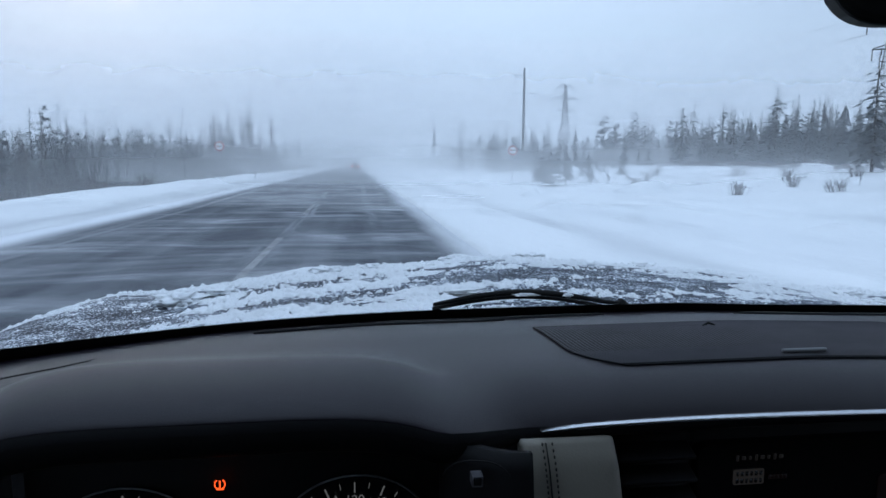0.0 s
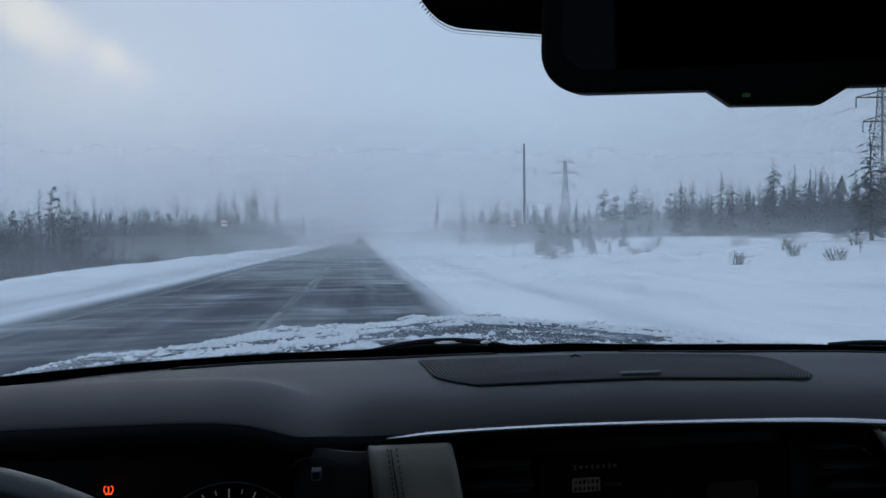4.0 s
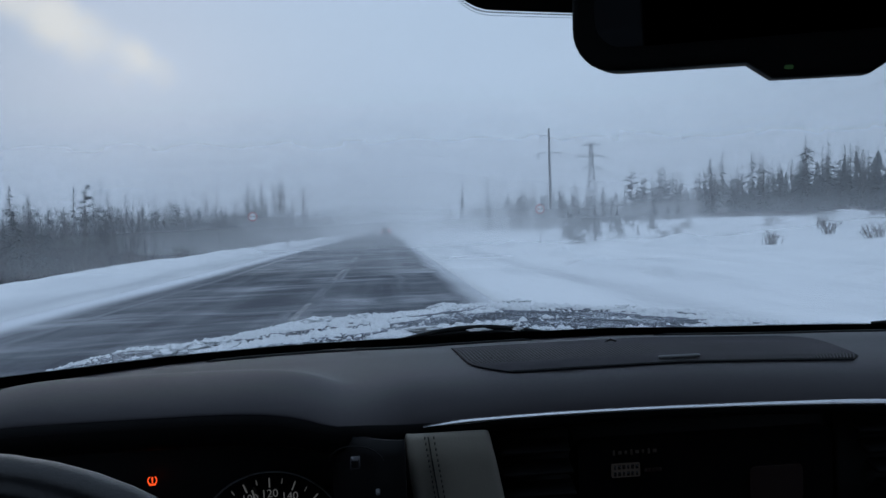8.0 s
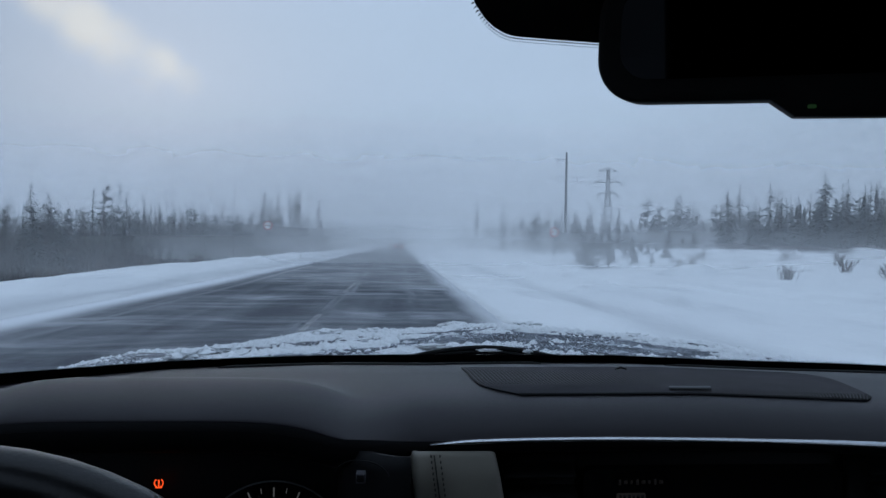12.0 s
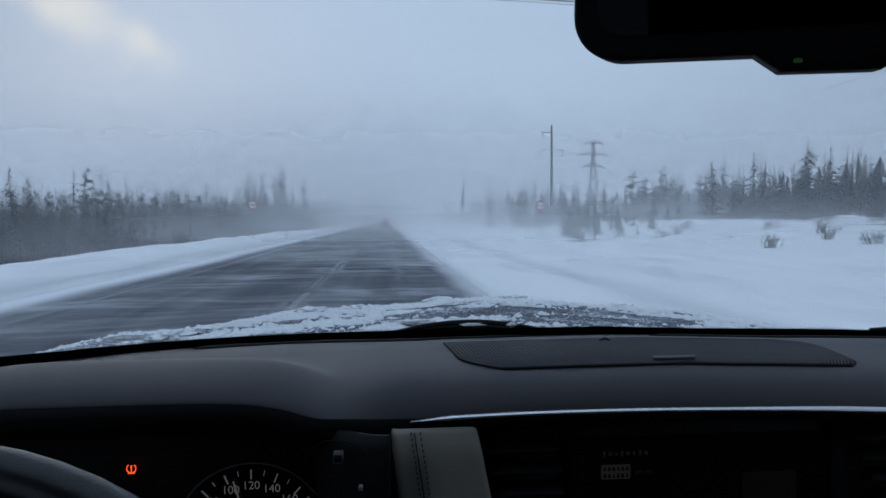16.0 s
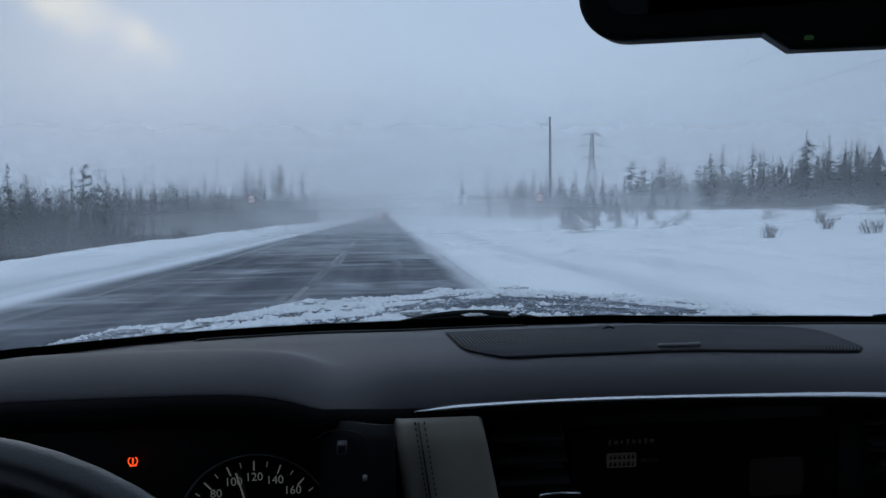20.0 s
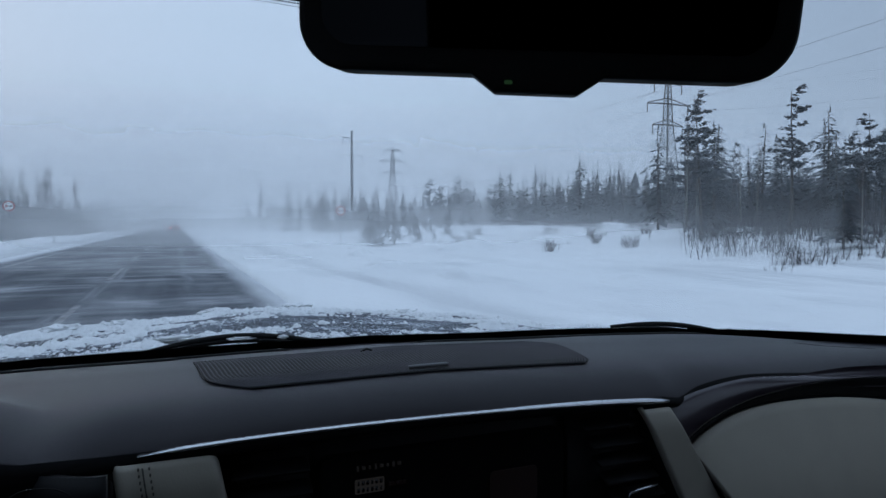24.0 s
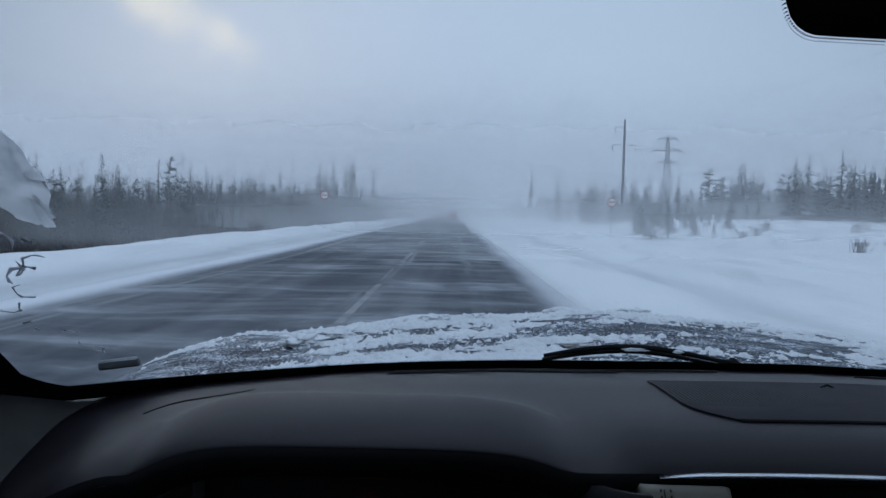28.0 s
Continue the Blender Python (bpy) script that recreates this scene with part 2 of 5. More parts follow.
def edge_band(nt, lo, hi, soft, warp_scale, warp, axis=0):
    """1 inside lo..hi across the road, with a torn, soft border."""
    tc = nt.nodes.new("ShaderNodeTexCoord")
    sep = nt.nodes.new("ShaderNodeSeparateXYZ")
    nt.links.new(tc.outputs["Object"], sep.inputs[0])
    n = noise_node(nt, warp_scale, 6.0, stretch=(1.0, 0.35, 1), rough=0.65)
    w = nt.nodes.new("ShaderNodeMath")
    w.operation = "MULTIPLY_ADD"
    w.inputs[1].default_value, w.inputs[2].default_value = warp, -0.5 * warp
    nt.links.new(n, w.inputs[0])
    s = nt.nodes.new("ShaderNodeMath")
    nt.links.new(sep.outputs[axis], s.inputs[0])
    nt.links.new(w.outputs[0], s.inputs[1])
    out = []
    for a, c in ((lo - soft, lo + soft), (hi + soft, hi - soft)):
        r = nt.nodes.new("ShaderNodeMapRange")
        r.interpolation_type = "SMOOTHSTEP"
        r.inputs["From Min"].default_value, r.inputs["From Max"].default_value = min(a, c), max(a, c)
        if a > c:
            r.inputs["To Min"].default_value, r.inputs["To Max"].default_value = 1.0, 0.0
        nt.links.new(s.outputs[0], r.inputs[0])
        out.append(r.outputs[0])
    m = nt.nodes.new("ShaderNodeMath")
    m.operation = "MULTIPLY"
    nt.links.new(out[0], m.inputs[0])
    nt.links.new(out[1], m.inputs[1])
    return m.outputs[0]


def math_node(nt, op, a, c, clamp=False):
    m = nt.nodes.new("ShaderNodeMath")
    m.operation, m.use_clamp = op, clamp
    for k, v in enumerate((a, c)):
        if isinstance(v, (int, float)):
            m.inputs[k].default_value = v
        else:
            nt.links.new(v, m.inputs[k])
    return m.outputs[0]


def road_material():
    """Dark asphalt under thin, wind-blown snow that lies in wisps across the lanes and thickens towards the edges."""
    m, nt, p = material("asphalt_with_drifting_snow")
    asph = ramp_node(nt, noise_node(nt, 6, 8.0), [(0.3, (0.046, 0.054, 0.069)), (0.7, (0.070, 0.080, 0.097))])
    # wisps wander: a slow warp bends the fine streaks
    tc = nt.nodes.new("ShaderNodeTexCoord")
    wn = nt.nodes.new("ShaderNodeTexNoise")
    wn.inputs["Scale"].default_value, wn.inputs["Detail"].default_value = 0.22, 3.0
    nt.links.new(tc.outputs["Object"], wn.inputs[0])
    ad = nt.nodes.new("ShaderNodeMix")
    ad.data_type, ad.blend_type = "RGBA", "LINEAR_LIGHT"
    ad.inputs[0].default_value = 1.0
    sc = nt.nodes.new("ShaderNodeMapping")
    sc.inputs["Scale"].default_value = (0.30, 0.34, 1)
    nt.links.new(tc.outputs["Object"], sc.inputs[0])
    nt.links.new(sc.outputs[0], ad.inputs[6])
    nt.links.new(wn.outputs["Color"], ad.inputs[7])
    st = nt.nodes.new("ShaderNodeTexNoise")
    st.inputs["Scale"].default_value, st.inputs["Detail"].default_value, st.inputs["Roughness"].default_value = 1.3, 6.0, 0.52
    nt.links.new(ad.outputs[2], st.inputs[0])
    big = noise_node(nt, 0.10, 3.0, stretch=(1, 0.6, 1))
    wisp = ramp_node(nt, st.outputs[0], [(0.50, (0.0, 0.0, 0.0)), (0.62, (0.10, 0.10, 0.10)), (0.78, (0.30, 0.30, 0.30))])
    patchy = ramp_node(nt, big, [(0.32, (0.15, 0.15, 0.15)), (0.66, (1, 1, 1))])
    mask = math_node(nt, "MULTIPLY", wisp, patchy)
    # snakes of drifting snow that the wind drives across the lanes
    snake = nt.nodes.new("ShaderNodeTexNoise")
    snake.inputs["Scale"].default_value, snake.inputs["Detail"].default_value, snake.inputs["Roughness"].default_value = 1.0, 7.0, 0.58
    sm = nt.nodes.new("ShaderNodeMapping")
    sm.inputs["Scale"].default_value, sm.inputs["Rotation"].default_value = (0.13, 0.62, 1), (0, 0, radians(-9))
    sw = nt.nodes.new("ShaderNodeMix")
    sw.data_type, sw.blend_type = "RGBA", "LINEAR_LIGHT"
    sw.inputs[0].default_value = 0.7
    nt.links.new(tc.outputs["Object"], sm.inputs[0])
    nt.links.new(sm.outputs[0], sw.inputs[6])
    nt.links.new(wn.outputs["Color"], sw.inputs[7])
    nt.links.new(sw.outputs[2], snake.inputs[0])
    across = ramp_node(nt, snake.outputs[0], [(0.44, (0.01, 0.01, 0.01)), (0.54, (0.11, 0.11, 0.11)), (0.62, (0.30, 0.30, 0.30)), (0.70, (0.54, 0.54, 0.54))])
    mask = math_node(nt, "ADD", mask, across, True)
    # dust packed along the wheel paths
    trail = ramp_node(nt, noise_node(nt, 0.9, 6.0, stretch=(1.0, 0.06, 1), rough=0.6), [(0.45, (0.01, 0.01, 0.01)), (0.72, (0.14, 0.14, 0.14))])
    mask = math_node(nt, "ADD", mask, trail, True)
    bare = edge_band(nt, -6.90, 1.50, 0.60, 0.30, 0.9)
    mask = math_node(nt, "MAXIMUM", mask, math_node(nt, "SUBTRACT", 1.0, bare), True)
    # packed ridge between the lanes, torn lengthwise by wheels
    ridge = edge_band(nt, -2.25, -1.70, 0.16, 0.30, 0.5)
    torn = ramp_node(nt, noise_node(nt, 1.0, 7.0, stretch=(2.6, 0.05, 1), rough=0.62), [(0.42, (0, 0, 0)), (0.60, (0.52, 0.52, 0.52))])
    worn = ramp_node(nt, noise_node(nt, 0.075, 3.0, stretch=(0.3, 1, 1)), [(0.42, (0.10, 0.10, 0.10)), (0.60, (1, 1, 1))])
    mask = math_node(nt, "MAXIMUM", mask, math_node(nt, "MULTIPLY", math_node(nt, "MULTIPLY", ridge, torn), worn), True)
    # long ruts in the drift that creeps in from the far shoulder
    rut = edge_band(nt, -7.8, -5.7, 0.7, 0.12, 2.2)
    rutn = ramp_node(nt, noise_node(nt, 1.0, 6.0, stretch=(2.4, 0.045, 1), rough=0.6), [(0.46, (0, 0, 0)), (0.70, (0.48, 0.48, 0.48))])
    mask = math_node(nt, "MAXIMUM", mask, math_node(nt, "MULTIPLY", rut, rutn), True)
    # a thin line of powder between the wheel tracks of the near lane
    crown = edge_band(nt, -0.12, 0.22, 0.14, 0.8, 0.5)
    crownn = ramp_node(nt, noise_node(nt, 0.35, 5.0, stretch=(0.9, 0.10, 1), rough=0.65), [(0.44, (0, 0, 0)), (0.64, (0.42, 0.42, 0.42))])
    mask = math_node(nt, "MAXIMUM", mask, math_node(nt, "MULTIPLY", crown, crownn), True)
    mix = nt.nodes.new("ShaderNodeMix")
    mix.data_type = "RGBA"
    nt.links.new(mask, mix.inputs[0])
    nt.links.new(asph, mix.inputs[6])
    mix.inputs[7].default_value = (0.78, 0.80, 0.83, 1)
    nt.links.new(mix.outputs[2], p.inputs["Base Color"])
    p.inputs["Roughness"].default_value = 0.75
    p.inputs["Specular IOR Level"].default_value = 0.12
    nt.links.new(bump_node(nt, noise_node(nt, 90, 3.0), 0.4, 0.006), p.inputs["Normal"])
    return m


ROAD = road_material()


def field_snow():
    """Wind-packed snow; a greyer strip where wheels have run along the verge."""
    m, nt, p = material("wind_packed_snow_field")
    n = noise_node(nt, 0.35, 7.0, stretch=(1, 0.5, 1))
    base = ramp_node(nt, n, [(0.3, (0.84, 0.855, 0.87)), (0.7, (0.92, 0.93, 0.94))])
    strip = math_node(nt, "MULTIPLY", edge_band(nt, 4.3, 5.5, 0.55, 0.25, 1.2), ramp_node(nt, noise_node(nt, 0.5, 5.0, stretch=(2, 0.3, 1)), [(0.3, (0.06, 0.06, 0.06)), (0.65, (0.42, 0.42, 0.42))]))
    crust = ramp_node(nt, noise_node(nt, 0.22, 6.0, stretch=(2.2, 0.35, 1), rough=0.65), [(0.50, (0, 0, 0)), (0.72, (0.36, 0.36, 0.36))])
    # thin, wheel-worn snow on the far shoulder
    worn = ramp_node(nt, noise_node(nt, 0.6, 6.0, stretch=(1.6, 0.12, 1), rough=0.6), [(0.30, (0.12, 0.12, 0.12)), (0.70, (0.62, 0.62, 0.62))])
    strip = math_node(nt, "MAXIMUM", strip, math_node(nt, "MULTIPLY", edge_band(nt, -9.4, -7.4, 0.7, 0.3, 1.2), worn))
    fac = math_node(nt, "MAXIMUM", strip, crust, True)
    mix = nt.nodes.new("ShaderNodeMix")
    mix.data_type = "RGBA"
    nt.links.new(fac, mix.inputs[0])
    nt.links.new(base, mix.inputs[6])
    mix.inputs[7].default_value = (0.34, 0.36, 0.39, 1)
    nt.links.new(mix.outputs[2], p.inputs["Base Color"])
    p.inputs["Roughness"].default_value = 0.85
    p.inputs["Specular IOR Level"].default_value = 0.2
    nt.links.new(bump_node(nt, noise_node(nt, 1.6, 7.0, stretch=(1.5, 0.6, 1), rough=0.6), 0.9, 0.13), p.inputs["Normal"])
    return m


FIELD = field_snow()
LINEPAINT = plain("worn_road_paint", (0.34, 0.35, 0.36), (0.13, 0.135, 0.145), 2.5, 0.7)
NEEDLES = plain("snow_dusted_needles", (0.024, 0.031, 0.034), (0.10, 0.112, 0.128), 1.8, 0.8)
FARWOOD = plain("far_conifer_needles", (0.026, 0.031, 0.034), (0.052, 0.060, 0.068), 0.3, 0.9)
BARK = plain("grey_bark", (0.060, 0.050, 0.044), (0.11, 0.098, 0.088), 5, 0.9, stretch=(1, 1, 0.3))
BIRCHBARK = plain("birch_bark", (0.30, 0.29, 0.28), (0.10, 0.095, 0.09), 3, 0.8, stretch=(1, 1, 2))
BRUSHWOOD = plain("dark_brushwood", (0.050, 0.044, 0.046), (0.085, 0.078, 0.082), 0.6, 0.95)
TWIG = plain("bare_twigs", (0.075, 0.060, 0.055), (0.11, 0.095, 0.09), 2, 0.9)
CONCRETE = plain("grey_concrete", (0.20, 0.20, 0.20), (0.15, 0.15, 0.155), 2, 0.8, stretch=(1, 1, 0.2))
STEEL = plain("galvanised_steel", (0.16, 0.165, 0.17), (0.12, 0.125, 0.13), 4, 0.6)
WIRE = plain("aluminium_wire", (0.10, 0.10, 0.105), rough=0.6)
SIGNWHITE = plain("white_sign_face", (0.72, 0.72, 0.70), (0.62, 0.62, 0.6), 6, 0.5)
SIGNRED = plain("red_sign_border", (0.45, 0.03, 0.03), (0.36, 0.03, 0.03), 6, 0.5)
SIGNBLACK = plain("black_sign_symbol", (0.02, 0.02, 0.02), rough=0.5)
CARPAINT = plain("dark_grey_car_paint", (0.030, 0.030, 0.034), (0.05, 0.05, 0.055), 2, 0.35)


def mirror_material():
    m, nt, p = material("mirror_silver")
    p.inputs["Base Color"].default_value = (0.004, 0.0042, 0.0046, 1)
    p.inputs["Metallic"].default_value, p.inputs["Roughness"].default_value = 1.0, 0.03
    return m


MIRROR = mirror_material()


def glass_material():
    m, nt, p = material("windscreen_glass")
    nt.nodes.remove(p)
    tr, gl, mx = (nt.nodes.new("ShaderNode" + k) for k in ("BsdfTransparent", "BsdfGlossy", "MixShader"))
    tr.inputs[0].default_value = (0.97, 0.98, 0.98, 1)
    gl.inputs["Roughness"].default_value = 0.02
    mx.inputs[0].default_value = 0.025
    nt.links.new(tr.outputs[0], mx.inputs[1])
    nt.links.new(gl.outputs[0], mx.inputs[2])
    nt.links.new(mx.outputs[0], nt.nodes["Material Output"].inputs[0])
    return m


GLASS = glass_material()


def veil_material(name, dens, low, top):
    """Powder-snow haze painted on a sheet: thin everywhere, thicker near the ground, torn into streaks."""
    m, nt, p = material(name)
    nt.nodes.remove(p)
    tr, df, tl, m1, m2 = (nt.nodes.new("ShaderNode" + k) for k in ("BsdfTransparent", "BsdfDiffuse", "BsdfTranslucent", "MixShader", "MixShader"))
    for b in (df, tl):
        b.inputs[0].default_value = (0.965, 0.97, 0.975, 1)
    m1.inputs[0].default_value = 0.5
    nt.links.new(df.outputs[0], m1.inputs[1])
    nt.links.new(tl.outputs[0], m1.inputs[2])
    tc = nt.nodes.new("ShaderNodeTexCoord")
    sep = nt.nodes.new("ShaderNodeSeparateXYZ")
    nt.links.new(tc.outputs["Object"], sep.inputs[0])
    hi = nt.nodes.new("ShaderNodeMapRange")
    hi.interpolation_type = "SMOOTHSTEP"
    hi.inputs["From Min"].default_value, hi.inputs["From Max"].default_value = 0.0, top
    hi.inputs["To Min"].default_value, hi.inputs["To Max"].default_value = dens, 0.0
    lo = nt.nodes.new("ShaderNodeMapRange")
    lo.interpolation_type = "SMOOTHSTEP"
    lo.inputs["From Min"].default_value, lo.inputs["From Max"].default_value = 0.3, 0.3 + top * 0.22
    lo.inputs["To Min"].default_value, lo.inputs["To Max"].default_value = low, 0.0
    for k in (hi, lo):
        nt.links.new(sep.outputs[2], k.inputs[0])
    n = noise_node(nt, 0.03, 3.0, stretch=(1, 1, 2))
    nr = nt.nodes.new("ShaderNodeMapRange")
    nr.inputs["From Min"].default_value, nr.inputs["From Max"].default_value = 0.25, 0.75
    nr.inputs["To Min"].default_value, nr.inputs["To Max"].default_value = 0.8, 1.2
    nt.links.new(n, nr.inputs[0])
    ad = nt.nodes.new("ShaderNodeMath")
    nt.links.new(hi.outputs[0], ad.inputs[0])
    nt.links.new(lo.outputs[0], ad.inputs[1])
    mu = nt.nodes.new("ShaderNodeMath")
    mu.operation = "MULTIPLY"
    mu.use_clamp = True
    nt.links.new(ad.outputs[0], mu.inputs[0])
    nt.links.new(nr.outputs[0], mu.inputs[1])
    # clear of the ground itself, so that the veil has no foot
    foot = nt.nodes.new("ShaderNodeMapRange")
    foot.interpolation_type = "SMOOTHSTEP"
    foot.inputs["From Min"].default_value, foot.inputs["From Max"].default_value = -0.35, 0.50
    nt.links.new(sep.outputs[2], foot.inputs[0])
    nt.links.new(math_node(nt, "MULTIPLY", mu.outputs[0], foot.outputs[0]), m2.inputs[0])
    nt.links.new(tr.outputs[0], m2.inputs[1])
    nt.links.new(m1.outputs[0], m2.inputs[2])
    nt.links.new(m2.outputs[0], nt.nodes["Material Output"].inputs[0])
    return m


def ice_material():
    m, nt, p = material("cloudy_ice")
    nt.nodes.remove(p)
    df, tl, m1 = (nt.nodes.new("ShaderNode" + k) for k in ("BsdfDiffuse", "BsdfTranslucent", "MixShader"))
    col = ramp_node(nt, noise_node(nt, 60, 4.0), [(0.35, (0.55, 0.57, 0.60)), (0.65, (0.85, 0.86, 0.88))])
    for k in (df, tl):
        nt.links.new(col, k.inputs[0])
    m1.inputs[0].default_value = 0.65
    nt.links.new(df.outputs[0], m1.inputs[1])
    nt.links.new(tl.outputs[0], m1.inputs[2])
    nt.links.new(m1.outputs[0], nt.nodes["Material Output"].inputs[0])
    return m


ICE = ice_material()


# ---------------------------------------------------------------- mesh helpers
def empty(name, at=(0, 0, 0)):
    ob = new(name)
    ob.location = at
    ob.empty_display_size = 0.2
    return ob


def link_mesh(name, me, mat, parent=None, label="", smooth=True):
    if mat:
        me.materials.append(mat)
    if smooth:
        me.polygons.foreach_set("use_smooth", [True] * len(me.polygons))
    ob = new(name, me)
    if parent:
        ob.parent = parent
    if label:
        ob["label"] = label
    return ob


def part(name, bm, mat, parent=None, label="", smooth=True):
    me = bpy.data.meshes.new(name)
    bm.normal_update()
    bm.to_mesh(me)
    bm.free()
    return link_mesh(name, me, mat, parent, label, smooth)


def raw(name, verts, faces, mat, parent=None, label="", smooth=True):
    me = bpy.data.meshes.new(name)
    me.from_pydata([tuple(v) for v in verts], [], faces)
    me.update()
    return link_mesh(name, me, mat, parent, label, smooth)


def box(size, at=(0, 0, 0), bevel=0.0, segments=2, turn=None):
    bm = bmesh.new()
    bmesh.ops.create_cube(bm, size=1.0)
    bmesh.ops.scale(bm, vec=size, verts=bm.verts)
    if bevel:
        bmesh.ops.bevel(bm, geom=bm.edges[:], offset=bevel, segments=segments, affect="EDGES", profile=0.5)
    if turn:
        bmesh.ops.transform(bm, matrix=turn, verts=bm.verts)
    bmesh.ops.translate(bm, vec=at, verts=bm.verts)
    return bm


def tube_data(points, radii, sides=8, closed=False):
    """Verts and faces of a tube along points."""
    pts = [Vector(p) for p in points]
    n = len(pts)
    if not hasattr(radii, "__len__"):
        radii = [radii] * n
    verts, faces = [], []
    for i, p in enumerate(pts):
        a = pts[(i - 1) % n] if closed or i else pts[0]
        b = pts[(i + 1) % n] if closed or i < n - 1 else pts[-1]
        d = (b - a).normalized()
        u = d.cross(Vector((0, 0, 1)))
        if u.length < 1e-4:
            u = d.cross(Vector((0, 1, 0)))
        u.normalize()
        v = u.cross(d)
        for k in range(sides):
            w = 2 * math.pi * k / sides
            verts.append(p + (u * math.cos(w) + v * math.sin(w)) * radii[i])
    for i in range(n if closed else n - 1):
        j = (i + 1) % n
        for k in range(sides):
            l = (k + 1) % sides
            faces.append((i * sides + k, i * sides + l, j * sides + l, j * sides + k))
    if not closed:
        faces.append(tuple(range(sides))[::-1])
        faces.append(tuple((n - 1) * sides + k for k in range(sides)))
    return verts, faces


def tube(name, points, radii, mat, parent=None, label="", sides=8, closed=False):
    v, f = tube_data(points, radii, sides, closed)
    return raw(name, v, f, mat, parent, label)


def sheet(name, nu, nv, fn, mat, parent=None, label="", thick=0.0):
    """A grid surface fn(u, v) with u, v in 0..1, given thickness along its normals where wanted."""
    bm = bmesh.new()
    grid = [[bm.verts.new(fn(i / nu, j / nv)) for i in range(nu + 1)] for j in range(nv + 1)]
    for j in range(nv):
        for i in range(nu):
            bm.faces.new((grid[j][i], grid[j][i + 1], grid[j + 1][i + 1], grid[j + 1][i]))
    bm.normal_update()
    if thick:
        bmesh.ops.solidify(bm, geom=bm.faces[:], thickness=thick)
    return part(name, bm, mat, parent, label)


def slab(name, outline, thick, mat, parent=None, label="", m=None, bevel=0.0):
    """A plate: an outline in its own x, z plane, thick along y, moved by m."""
    bm = bmesh.new()
    vs = [bm.verts.new((x, 0, z)) for x, z in outline]
    f = bm.faces.new(vs)
    r = bmesh.ops.extrude_face_region(bm, geom=[f])
    bmesh.ops.translate(bm, vec=(0, thick, 0), verts=[v for v in r["geom"] if isinstance(v, bmesh.types.BMVert)])
    bmesh.ops.recalc_face_normals(bm, faces=bm.faces[:])
    if bevel:
        rim = [e for e in bm.edges if abs(e.verts[0].co.y - e.verts[1].co.y) < 1e-6]
        bmesh.ops.bevel(bm, geom=rim, offset=bevel, segments=3, affect="EDGES", profile=0.5)
    if m:
        bmesh.ops.transform(bm, matrix=m, verts=bm.verts)
    return part(name, bm, mat, parent, label, smooth=False)


def rounded(w, h, r, seg=6, cx=0.0, cz=0.0):
    pts = []
    for sx, sz, a0 in ((1, 1, 0), (-1, 1, 90), (-1, -1, 180), (1, -1, 270)):
        for k in range(seg + 1):
            a = radians(a0 + 90 * k / seg)
            pts.append((cx + sx * (w / 2 - r) + r * math.cos(a), cz + sz * (h / 2 - r) + r * math.sin(a)))
    return pts


def smooth01(a, b, x):
    t = min(1.0, max(0.0, (x - a) / (b - a)))
    return t * t * (3 - 2 * t)


# ---------------------------------------------------------------- the car
car = tagged(empty("car"), "dark SUV with snow-dusted bonnet and brown-black dashboard", "car")


def tilt(x):
    if x < 0:
        return 0.035 * x * x
    return 0.035 * x + 0.012 * x * x


def flank(x):
    """How far the foot of the glass lifts again towards the sides."""
    if x < 0:
        return -0.0014 + 0.0090 * smooth01(-0.02, -0.50, x)
    return -0.0014 + 0.0054 * smooth01(0.08, 0.34, x) - 0.0025 * smooth01(0.50, 0.75, x)


def glass_base(x):
    """Where the windscreen meets the dashboard."""
    return Vector((x, 0.775 - 0.22 * x * x, 1.4625 - tilt(x) + flank(x)))


RISE, BACK = 0.475, 0.70


def glass_at(x, v):
    """A point of the windscreen: x at its foot, v from 0 at the foot to 1 at the roof."""
    b = glass_base(x)
    return Vector((x * (1 - 0.14 * v), b.y - BACK * v + 0.03 * math.sin(math.pi * v), b.z + RISE * v))


def lip_y(x):
    brow = smooth01(-0.230, -0.285, x)
    return 0.490 - 0.025 * brow + 0.012 * smooth01(0.21, 0.26, x)


def arc_z(x):
    d = x - 0.315
    return 1.4515 - (1.55 * d * d if d < 0 else 0.083 * d * d / (d + 0.02))


